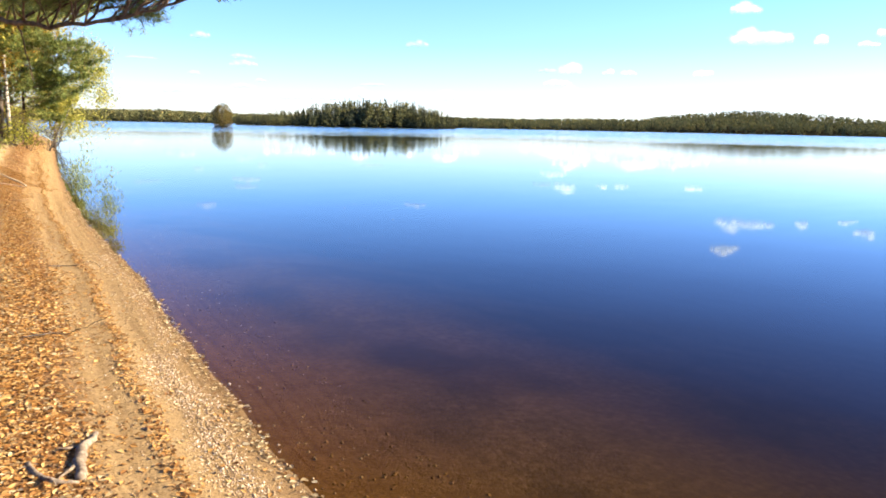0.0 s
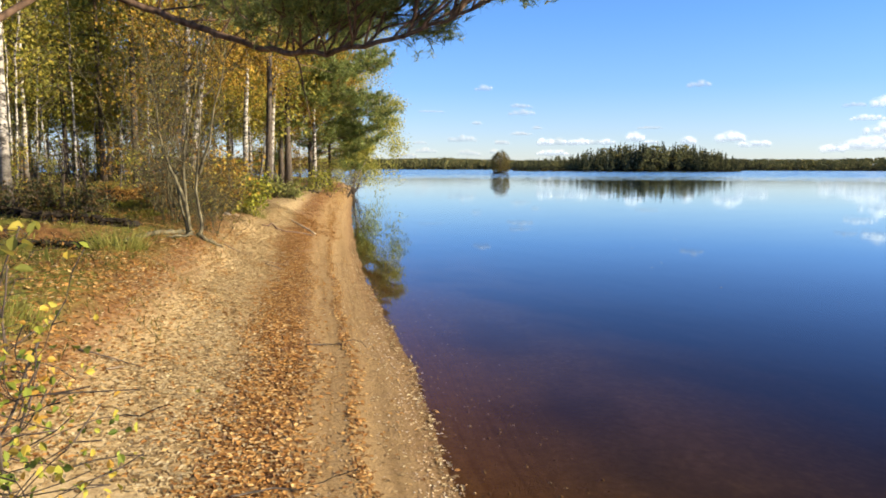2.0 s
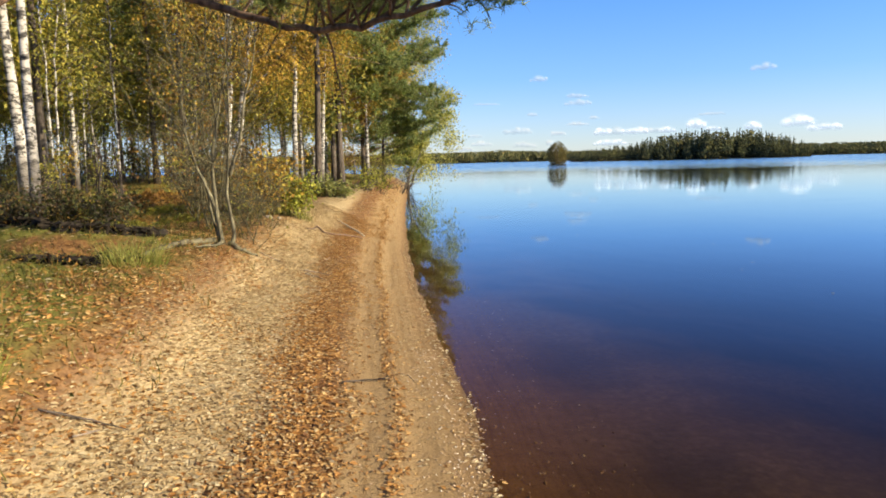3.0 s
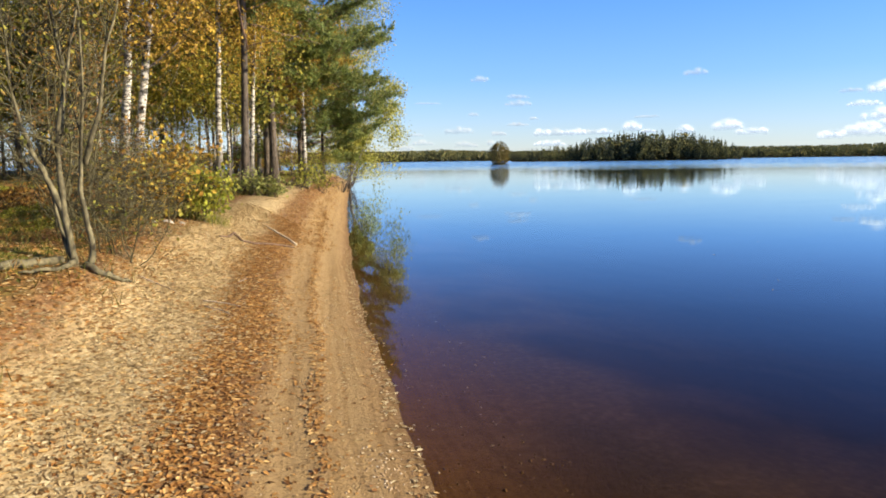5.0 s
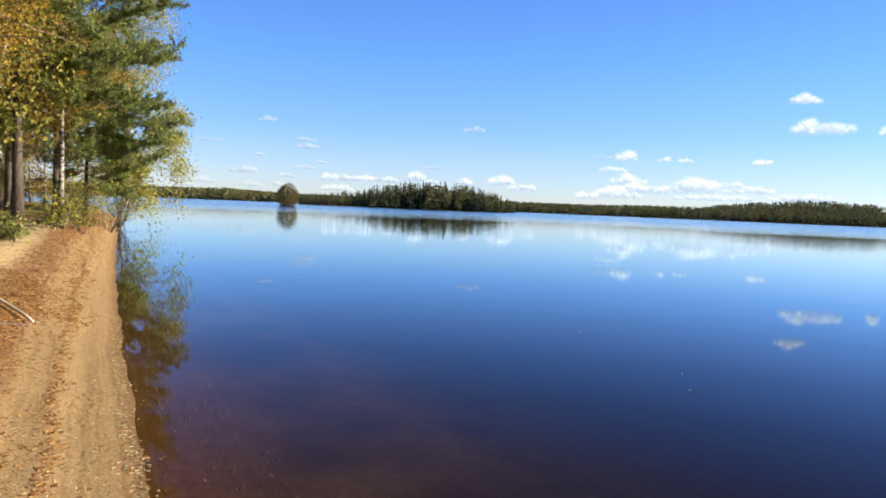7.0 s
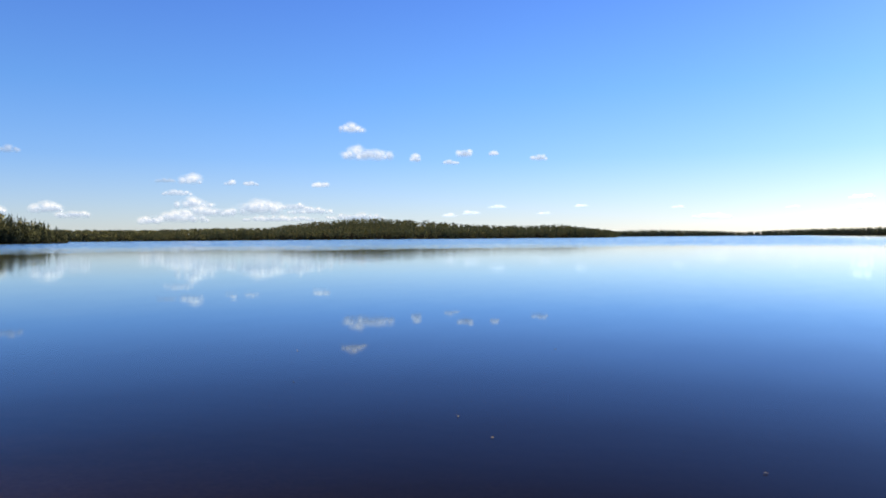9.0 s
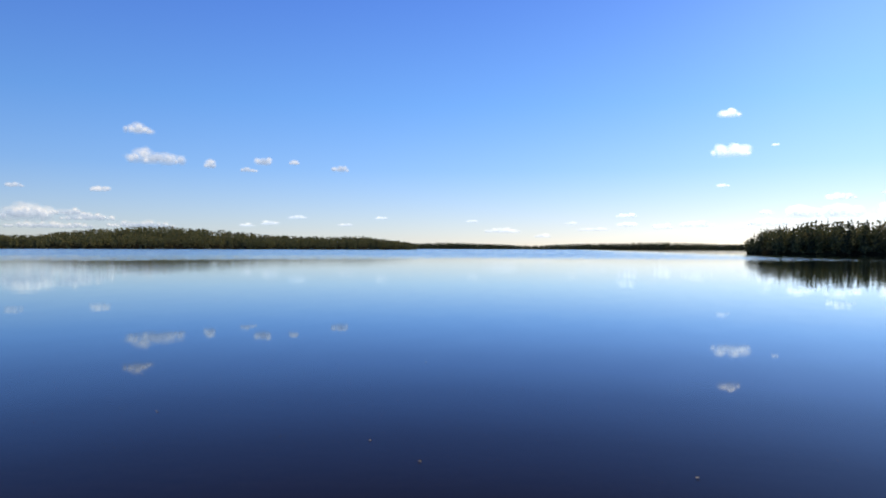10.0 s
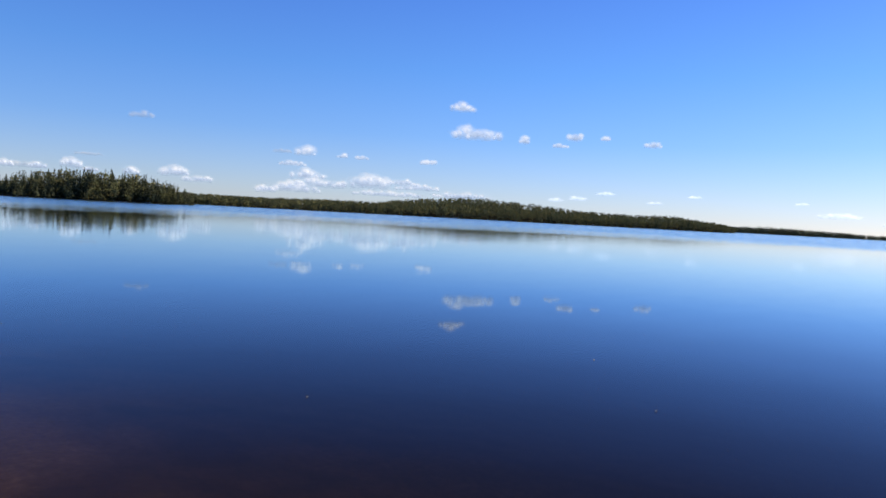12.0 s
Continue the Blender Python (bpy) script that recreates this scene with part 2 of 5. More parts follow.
def cloud_material(name, glow, solid=0.93):
    """Far backdrop clouds that glow: sunlit white heaps over shaded blue-grey bases, painted in by height, that thin
    out to nothing at their edges.
    """
    n = Nodes(name)
    n.finish((0.2, 0.2, 0.2), 1.0, 0.0)
    lift = n.add("Attribute", attribute_name="lift")
    folds = n.math("MULTIPLY", n.math("SUBTRACT", n.noise(0.03, 5, 0.6), 0.5), 1.1)
    tone = n.ramp(n.math("ADD", lift.outputs["Fac"], folds), [(0.08, (0.40, 0.50, 0.66)), (0.40, (0.64, 0.73, 0.86)), (0.70, (1.0, 0.99, 0.96))])
    n.join(tone, n.bsdf.inputs["Emission Color"])
    n.bsdf.inputs["Emission Strength"].default_value = glow
    thin = n.add("BsdfTransparent")
    body = n.add("Attribute", attribute_name="body")
    frayed = n.math("ADD", body.outputs["Fac"], n.math("MULTIPLY", n.math("SUBTRACT", n.noise(0.035, 6, 0.65), 0.5), 1.3))
    out = n.add("MixShader")
    n.join(n.math("MULTIPLY", n.grey(frayed, 0.04, 1.0), solid), out.inputs[0])
    n.join(thin.outputs[0], out.inputs[1])
    n.join(n.bsdf.outputs[0], out.inputs[2])
    n.join(out.outputs[0], n.out.inputs[0])
    return n.mat


def stone_material():
    n = Nodes("pale_stone")
    n.bump(n.noise(20, 5), 0.4, 0.02)
    return n.finish(n.ramp(n.noise(7, 5), [(0.3, (0.20, 0.17, 0.14)), (0.7, (0.38, 0.34, 0.30))]), 0.9)


def pebble_material(name="beach_pebbles", shade=1.0):
    n = Nodes(name)
    return n.finish(n.ramp(island_random(n), [(p, tuple(shade * v for v in c)) for p, c in ((0.0, (0.20, 0.13, 0.07)), (0.4, (0.34, 0.23, 0.13)), (0.75, (0.44, 0.33, 0.21)), (1.0, (0.6, 0.52, 0.4)))]), 0.8)


def wood_grey():
    n = Nodes("weathered_wood")
    grain = n.noise(12, 5, 0.7, stretch=(3, 3, 0.6))
    n.bump(grain, 0.5, 0.01)
    return n.finish(n.ramp(grain, [(0.3, (0.10, 0.07, 0.05)), (0.55, (0.27, 0.21, 0.15)), (0.75, (0.44, 0.37, 0.29))]), 0.85)


M_BIRCH, M_PINE = birch_bark(), pine_bark()
M_TWIG = twig_bark("dark_twig_bark", (0.025, 0.02, 0.016), (0.12, 0.09, 0.07))
M_MOSSY = twig_bark("mossy_grey_bark", (0.022, 0.018, 0.010), (0.21, 0.18, 0.105), 20)
M_THICKET = twig_bark("olive_brown_twig_bark", (0.035, 0.03, 0.014), (0.14, 0.12, 0.058))
M_NEEDLE = leaf_material("pine_needles", [(0.0, (0.085, 0.125, 0.042)), (0.5, (0.20, 0.26, 0.08)), (0.85, (0.33, 0.385, 0.115)), (1.0, (0.46, 0.42, 0.12))], 0.45, 0.5)
M_YELLOW = leaf_material("birch_leaves_yellow", [(0.0, (0.14, 0.165, 0.04)), (0.35, (0.32, 0.30, 0.05)), (0.72, (0.53, 0.44, 0.065)), (1.0, (0.72, 0.60, 0.10))], 0.42)
M_ORANGE = leaf_material("birch_leaves_orange", [(0.0, (0.18, 0.115, 0.032)), (0.4, (0.36, 0.22, 0.042)), (0.78, (0.55, 0.35, 0.056)), (1.0, (0.72, 0.52, 0.09))], 0.42)
M_LIME = leaf_material("birch_leaves_lime", [(0.0, (0.14, 0.165, 0.04)), (0.5, (0.30, 0.29, 0.055)), (1.0, (0.50, 0.42, 0.085))], 0.42)
M_BUSHGREEN = leaf_material("bush_leaves_green", [(0.0, (0.16, 0.20, 0.03)), (0.5, (0.36, 0.39, 0.05)), (1.0, (0.58, 0.52, 0.09))], 0.42)
M_HEATH = leaf_material("heath_leaves", [(0.0, (0.05, 0.055, 0.012)), (0.35, (0.12, 0.12, 0.025)), (0.65, (0.26, 0.15, 0.04)), (1.0, (0.38, 0.20, 0.05))])
M_GRASS = leaf_material("grass_blades", [(0.0, (0.12, 0.15, 0.025)), (0.5, (0.25, 0.26, 0.05)), (1.0, (0.42, 0.36, 0.12))])
M_LITTER_PALE = leaf_material("dry_leaves_pale", [(0.0, (0.22, 0.14, 0.065)), (0.18, (0.39, 0.28, 0.14)), (0.6, (0.56, 0.435, 0.24)), (1.0, (0.74, 0.63, 0.40))], 0.25)
M_LITTER_BROWN = leaf_material("dry_leaves_brown", [(0.0, (0.16, 0.070, 0.024)), (0.25, (0.35, 0.165, 0.047)), (0.65, (0.53, 0.285, 0.088)), (1.0, (0.72, 0.50, 0.22))], 0.15)
M_CONIFER = leaf_material("far_conifers", [(0.0, (0.058, 0.07, 0.044)), (0.6, (0.088, 0.098, 0.055)), (1.0, (0.14, 0.138, 0.066))], 0.05, 0.9, 0.0)
M_LEAFY = leaf_material("far_broadleaves", [(0.0, (0.125, 0.135, 0.065)), (0.5, (0.175, 0.18, 0.08)), (0.85, (0.225, 0.21, 0.09)), (1.0, (0.29, 0.235, 0.095))], 0.12, 0.9, 0.0)
M_BLEACHED = twig_bark("bleached_wood", (0.52, 0.44, 0.33), (0.74, 0.66, 0.52), 14)
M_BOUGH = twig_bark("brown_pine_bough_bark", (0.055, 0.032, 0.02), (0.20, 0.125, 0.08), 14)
# limb bark lighter than the trunks', with sunlight put into its colour
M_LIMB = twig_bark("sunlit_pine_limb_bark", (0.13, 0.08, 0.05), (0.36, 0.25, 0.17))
M_GROUND, M_WATER = ground_material(), water_material()
M_CLOUD_BANK = cloud_material("cloud_bank", 0.64, 0.84)
M_CLOUD, M_CLOUD_SUNWARD, M_CLOUD_THIN, M_CLOUD_HAZE = cloud_material("cloud_white", 0.66, 0.88), cloud_material("cloud_sunward", 1.2), cloud_material("cloud_thin", 0.46, 0.5), cloud_material("cloud_haze", 1.1, 0.55)
M_STONE, M_PEBBLE, M_WOOD = stone_material(), pebble_material(), wood_grey()
M_BEDSTONE = pebble_material("lake_bed_pebbles", 0.8)


# ---- geometry helpers ----
class Geo:
    """Collects vertices and faces as arrays, to become one mesh."""

    def __init__(self):
        self.v, self.f, self.count = [], [], 0

    def add(self, verts, faces):
        verts = np.asarray(verts, float).reshape(-1, 3)
        self.v.append(verts)
        self.f.extend((np.asarray(faces) + self.count).tolist())
        self.count += len(verts)

    def tube(self, pts, radii, sides=7):
        pts = np.asarray(pts, float)
        tang = np.gradient(pts, axis=0)
        tang /= np.linalg.norm(tang, axis=1)[:, None] + 1e-9
        ref = np.array([0.31, 0.17, 0.93]) if abs(tang[0][2]) < 0.8 else np.array([0.93, 0.31, 0.17])
        a = np.cross(tang, ref)
        a /= np.linalg.norm(a, axis=1)[:, None] + 1e-9
        b = np.cross(tang, a)
        ang = np.arange(sides) * 2 * np.pi / sides
        ring = np.cos(ang)[None, :, None] * a[:, None, :] + np.sin(ang)[None, :, None] * b[:, None, :]
        verts = (pts[:, None, :] + ring * np.asarray(radii, float)[:, None, None]).reshape(-1, 3)
        faces = []
        for i in range(len(pts) - 1):
            for j in range(sides):
                k = (j + 1) % sides
                faces.append((i * sides + j, i * sides + k, (i + 1) * sides + k, (i + 1) * sides + j))
        first = self.count
        self.add(verts, faces)
        if sides > 4:
            self.f.append([first + j for j in range(sides)][::-1])
            self.f.append([first + (len(pts) - 1) * sides + j for j in range(sides)])

    def leaves(self, centres, size, rng, flat=0.0, narrow=0.62, fold=0.18):
        """Small folded leaves, each a mesh island. flat: 0 any way up, 1 lying level."""
        c = np.asarray(centres, float)
        m = len(c)
        size = np.broadcast_to(size, (m,))[:, None]
        nrm = rng.normal(size=(m, 3))
        nrm /= np.linalg.norm(nrm, axis=1)[:, None]
        nrm = nrm * (1 - flat) + np.array([0, 0, 1.0]) * flat
        nrm /= np.linalg.norm(nrm, axis=1)[:, None]
        along = np.cross(nrm, rng.normal(size=(m, 3)))
        along /= np.linalg.norm(along, axis=1)[:, None]
        side = np.cross(nrm, along)
        lift = nrm * size * fold
        v = np.stack([c - along * size * 0.5, c + side * size * narrow * 0.5 + lift, c + along * size * 0.5, c - side * size * narrow * 0.5 + lift], axis=1)
        self.add(v.reshape(-1, 3), np.arange(m * 4).reshape(m, 4))

    def oval_leaves(self, centres, size, rng, flat=0.2, broad=0.72):
        """Leaves seen close by: pointed ovals folded along the midrib."""
        c = np.asarray(centres, float)
        m = len(c)
        size = np.broadcast_to(size, (m,))[:, None]
        nrm = rng.normal(size=(m, 3)) * (1 - flat) + np.array([0, 0, 1.0]) * flat
        nrm /= np.linalg.norm(nrm, axis=1)[:, None]
        along = np.cross(nrm, rng.normal(size=(m, 3)))
        along /= np.linalg.norm(along, axis=1)[:, None]
        side = np.cross(nrm, along) * size * broad * 0.5
        up, along = nrm * size * 0.12, along * size
        v = np.stack([c - along * 0.5, c - along * 0.22 + side * 0.85 + up, c + along * 0.12 + side + up, c + along * 0.56, c + along * 0.12 - side + up, c - along * 0.22 - side * 0.85 + up], axis=1)
        base = 6 * np.arange(m)[:, None]
        self.add(v.reshape(-1, 3), np.concatenate([base + np.array([0, 1, 2, 3]), base + np.array([0, 3, 4, 5])]))

    def blades(self, roots, ways, length, width, rng):
        """Thin pointed blades or needles from roots along ways."""
        r, w = np.asarray(roots, float), np.asarray(ways, float)
        w = w / (np.linalg.norm(w, axis=1)[:, None] + 1e-9)
        side = np.cross(w, rng.normal(size=w.shape))
        side /= np.linalg.norm(side, axis=1)[:, None] + 1e-9
        length = np.broadcast_to(length, (len(r),))[:, None]
        v = np.stack([r - side * width * 0.5, r + side * width * 0.5, r + w * length], axis=1)
        self.add(v.reshape(-1, 3), np.arange(len(r) * 3).reshape(-1, 3))

    def mesh(self, name, material, smooth=False):
        me = bpy.data.meshes.new(name)
        me.from_pydata(np.concatenate(self.v).tolist() if self.v else [], [], self.f)
        me.materials.append(material)
        if smooth:
            me.polygons.foreach_set("use_smooth", [True] * len(me.polygons))
        me.update()
        return me


def thing(name, label, category, group="", at=(0, 0, 0)):
    ob = new(name)
    ob.empty_display_size = 0.2
    ob.location = at
    return tagged(ob, label, category, group)


def part(name, geo, material, parent, label="", smooth=False):
    ob = new(name, geo.mesh(name, material, smooth))
    ob.parent = parent
    return tagged(ob, label)


def single(name, geo, material, label, category, kind="", group="", smooth=False):
    return tagged(new(name, geo.mesh(name, material, smooth)), label, category, group, kind)


# ---- lie of the land ----
SHORE_Y = [-300, 0, 4.9, 6.1, 7.55, 8.6, 9.6, 11.0, 12.9, 14.5, 15.4, 17.2, 22.7, 30, 36.3, 39, 51, 56, 300]
SHORE_X = [-6, -0.86, -0.78, -0.75, -0.70, -0.62, -0.56, -0.53, -0.52, -0.48, -0.43, -0.34, 0.02, 0.58, 1.12, 1.35, 2.52, 2.9, 6]


def shore_x(y):
    """The water's edge, smoothed."""
    s = 0
    for o in (-0.8, 0.0, 0.8):
        s = s + np.interp(y + o, SHORE_Y, SHORE_X)
    return s / 3 + 0.012 * np.sin(y * 2.1) + 0.010 * np.sin(y * 5.3 + 1)


def height(x, y):
    """Height of the ground over the lake; the shore is a spit with water behind it and past its end."""
    x, y = np.asarray(x, float), np.asarray(y, float)
    d = shore_x(y) - x
    ends = np.minimum((60.0 + 1.3 * np.maximum(0, -3 - x) - y) * 0.8, (x + 130) * 0.9)
    d = np.minimum(d, ends)
    k = np.interp(y, [4, 9, 12, 14, 17, 20, 26, 40, 60], [0.17, 0.175, 0.20, 0.27, 0.37, 0.45, 0.62, 0.6, 0.5])
    rise = k * d * (1 + 0.35 * np.maximum(0, d - 1.2))
    # a low eroded ledge where the heath begins
    ledge = np.clip((d - 1.60 - 0.08 * np.sin(y * 2.3)) / 0.62, 0, 1)
    rise = rise + 0.17 * ledge * ledge * (3 - 2 * ledge) * np.interp(y, [6.0, 9.5, 15.0, 17.0], [0, 1, 1, 0])
    plat = 0.70 + 0.03 * np.minimum(d, 9)
    h = 0.12
    land = 0.5 * (rise + plat - np.sqrt((rise - plat) ** 2 + h * h)) + 0.003
    bed = np.where(d > -1.6, 0.06 * d, 0.15 * (d + 1.6) - 0.096)
    z = np.where(d > 0, np.maximum(land, 0.0), np.maximum(bed, -5.0))
    rough = np.clip((d - 1.6) / 2.5, 0, 1)
    z = z + rough * (0.09 * np.sin(x * 1.7 + 0.6 * y) * np.cos(y * 1.3 - 0.4 * x) + 0.05 * np.sin(3.1 * x + 1) * np.sin(2.7 * y))
    # a hollow under the roots at the edge of the heath
    z = z - 0.32 * np.exp(-((x + 3.85) / 0.55) ** 2 - ((y - 12.15) / 0.28) ** 2) + 0.16 * np.exp(-((x + 4.3) / 0.8) ** 2 - ((y - 13.2) / 0.5) ** 2)
    # shallow tyre ruts along the sand
    rut = lambda c, w: np.exp(-((d - c) / w) ** 2)
    z = z - 0.010 * rut(0.33, 0.08) - 0.009 * rut(0.62, 0.09) + 0.005 * rut(0.46, 0.06)
    return z


def ground_at(x, y):
    return float(height(x, y))


def sheet(ys, ds, zfun):
    """A grid that follows the shoreline: rows along it, columns away from it."""
    yy, dd = np.meshgrid(ys, ds, indexing="ij")
    xx = shore_x(yy) - dd
    zz = zfun(xx, yy)
    v = np.stack([xx, yy, zz], axis=-1).reshape(-1, 3)
    m, c = len(ys), len(ds)
    i = np.arange(m * c).reshape(m, c)
    f = np.stack([i[:-1, :-1], i[1:, :-1], i[1:, 1:], i[:-1, 1:]], axis=-1).reshape(-1, 4)
    g = Geo()
    g.add(v, f)
    return g, xx, yy, dd


YS = np.concatenate([[-4500, -900, -200, -80, -40, -20, -10, -5, -2], np.arange(0, 22, 0.08), np.arange(22, 40, 0.25), np.arange(40, 66, 0.5), [70, 75, 80, 90, 100, 120, 140, 160, 180, 200, 220, 250, 900, 4500]])
DS = np.concatenate([[-4500, -900, -200, -80, -40, -25, -15, -10, -7, -5, -4], np.arange(-3, -0.4, 0.2), np.arange(-0.4, 3.0, 0.06), np.arange(3.0, 8, 0.3), np.arange(8, 50, 1.5), [52, 60, 80, 105, 120, 126, 129, 131, 134, 140, 160, 200, 900, 4500]])
g, xx, yy, dd = sheet(YS, DS, height)
ground = single("ground", g, M_GROUND, "sandy lake shore with leaf litter, moss and heath", "ground", "structure", smooth=True)
deff = np.minimum(dd, np.minimum((60.0 + 1.3 * np.maximum(0, -3 - xx) - yy) * 0.8, (xx + 130) * 0.9))
ground.data.attributes.new("inland", "FLOAT", "POINT").data.foreach_set("value", deff.ravel())
ground.data.attributes.new("under", "FLOAT", "POINT").data.foreach_set("value", np.maximum(0, -height(xx, yy)).ravel())

WY = np.concatenate([[-4500, -900, -200, -60, -20], np.arange(-4, 66, 1.0), [75, 110, 200, 900, 4500]])
WD = np.concatenate([[-4500, -900, -200, -60, -30, -18], np.arange(-12, 0.9, 0.3), [1.2, 10, 44, 60, 100, 125, 131, 140, 200, 900, 4500]])
g, xx, yy, dd = sheet(WY, WD, lambda x, y: x * 0.0)
lake = single("water", g, M_WATER, "calm brown lake water mirroring sky and trees", "water", "structure", smooth=True)
lake.data.attributes.new("depth", "FLOAT", "POINT").data.foreach_set("value", np.maximum(0, -height(xx, yy)).ravel())


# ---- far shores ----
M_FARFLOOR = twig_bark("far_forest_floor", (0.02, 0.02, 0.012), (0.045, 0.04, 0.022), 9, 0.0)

def at_bearing(b, r):
    return np.stack([np.sin(np.radians(b)) * r, np.cos(np.radians(b)) * r + 9.0], axis=-1)


def conifer(g, p, h, w, rng, m=52):
    """A far spruce: drooping clumps of needles that widen downwards from a thin leader."""
    u = 0.02 + 0.98 * rng.random(m) ** 0.75
    a = rng.random(m) * 6.283
    r = w * (0.06 + 0.94 * u) * (0.3 + 0.7 * rng.random(m)) * (0.85 + 0.3 * np.sin(u * 37))
    c = np.stack([p[0] + r * np.cos(a), p[1] + r * np.sin(a), p[2] + h * (1 - u * 0.96)], -1)
    g.leaves(c, h * (0.06 + 0.075 * u) * (0.7 + 0.6 * rng.random(m)) * (52 / m) ** 0.5, rng, 0.3, 0.85, -0.25)
    g.blades([(p[0], p[1], p[2] + h * 0.86)], [(0, 0, 1.0)], h * 0.17, h * 0.018, rng)


def broadleaf(g, p, h, w, rng, m=60, leaf=0.12):
    """A far crown: clumps of foliage round a few lobes, with gaps."""
    lobes = rng.normal(size=(5, 3)) * np.array([w * 0.45, w * 0.45, h * 0.2]) + np.array([p[0], p[1], p[2] + h * 0.58])
    c = lobes[rng.integers(0, 5, m)] + rng.normal(size=(m, 3)) * np.array([w * 0.28, w * 0.28, h * 0.14])
    c[:, 2] = np.clip(c[:, 2], p[2] + 0.05 * h, p[2] + h)
    g.leaves(c, leaf * h * (0.6 + 0.8 * rng.random(m)), rng, 0.15, 0.8, 0.25)


def wood(names, labels, profile, near, far, total, tree, conifers, seed, low=0.0, vary=0.34, fine=26):
    """A wooded shore: profile gives how high the tree tops stand (degrees) by bearing; trees stand on a rising ground."""
    rng = np.random.default_rng(seed)
    bs, es = [p[0] for p in profile], [p[1] for p in profile]
    gs = Geo()
    rows = np.linspace(0, 1, 7)
    bb = np.linspace(bs[0], bs[-1], max(12, int((bs[-1] - bs[0]) * 2)))

    def hill(b, u):
        r0 = np.interp(b, [bs[0], bs[-1]], near)
        top = np.tan(np.radians(np.interp(b, bs, es))) * (r0 + far * u) + 1.46
        return np.maximum(low, (top - tree)) * np.clip(u, 0, 1) ** 0.8

    b2, u2 = np.meshgrid(bb, rows, indexing="ij")
    r2 = np.interp(b2, [bs[0], bs[-1]], near) + far * u2 - 3 * (u2 == 0)
    pz = hill(b2, u2) + 0.35
    pz[:, 0] = -0.5
    v = np.concatenate([at_bearing(b2, r2), pz[..., None]], axis=-1).reshape(-1, 3)
    i = np.arange(v.shape[0]).reshape(len(bb), len(rows))
    gs.add(v, np.stack([i[:-1, :-1], i[1:, :-1], i[1:, 1:], i[:-1, 1:]], axis=-1).reshape(-1, 4))
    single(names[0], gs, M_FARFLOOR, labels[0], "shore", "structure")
    gc, gb = Geo(), Geo()
    for _ in range(total):
        b = rng.uniform(bs[0], bs[-1])
        u = rng.random() ** 1.1
        r = np.interp(b, [bs[0], bs[-1]], near) + far * u + 1
        z = float(hill(b, u))
        x, y = at_bearing(b, r)
        top = np.tan(np.radians(np.interp(b, bs, es))) * r + 1.46
        h = min(tree * 1.15, max(2.0, top - z)) * (1.10 - vary * rng.random() ** 0.7)
        if rng.random() < conifers:
            conifer(gc, (x, y, z + 0.1), h * 1.05, h * (0.14 + 0.07 * rng.random()), rng, fine)
        else:
            broadleaf(gb, (x, y, z + 0.1), h * 0.92, h * 0.30, rng, fine, 0.12 * (60 / fine) ** 0.5)
    single(names[1], gc, M_CONIFER, labels[1], "forest", "stuff")
    single(names[2], gb, M_LEAFY, labels[2], "forest", "stuff")


wood(("far_shore", "far_spruce_wood", "far_birch_wood"),
     ("low far lake shore under a forested hill", "dark spruce wood on the far shore", "autumn-coloured birch wood along the far shore"),
     [(-14, 0.7), (8.5, 0.72), (12, 0.85), (16, 0.64), (22, 0.6), (35, 0.75), (40, 0.71), (45, 0.86), (49.4, 0.88), (51.5, 1.2), (54.0, 1.45), (56.5, 1.62),
      (58.5, 1.62), (60, 1.5), (62, 1.38), (66, 1.02), (70, 0.92), (73, 0.99), (75.4, 0.66), (77.4, 0.36)], (640, 860), 260, 7000, 9.0, 0.16, 3, vary=0.16)
wood(("distant_shore", "distant_spruce_wood", "distant_birch_wood"),
     ("very distant low wooded lake shore", "distant dark spruce wood on low hills", "distant broadleaf wood on low hills"),
     [(76, 0.36), (80, 0.52), (83, 0.42), (86.7, 0.25), (90.9, 0.44), (96.9, 0.6), (101.7, 0.42), (106, 0.4)], (2000, 2100), 500, 3000, 12.0, 0.85, 4, vary=0.2, fine=30)
wood(("island_shore", "island_spruce_wood", "island_birch_wood"),
     ("rocky shore of a wooded island", "tall dark spruces on the island", "pale autumn birches on the island"),
     [(17.6, 0.55), (20.3, 0.85), (22.5, 1.15), (24.2, 1.58), (27, 1.98), (29, 1.88), (31.2, 1.84), (33.4, 1.36), (35.1, 0.7)], (380, 420), 60, 600, 14.0, 0.74, 5, low=2.0, vary=0.45, fine=100)
wood(("cape_shore", "cape_spruce_wood", "cape_birch_wood"),
     ("dark shore of a wooded cape", "tall backlit spruces on the cape", "brown autumn broadleaves on the cape"),
     [(102.4, 0.8), (103.8, 1.55), (107, 2.05), (112, 2.05), (116, 2.25), (122, 2.4), (135, 2.6)], (270, 190), 45, 950, 9.0, 0.55, 6, low=2.5, vary=0.45, fine=90)


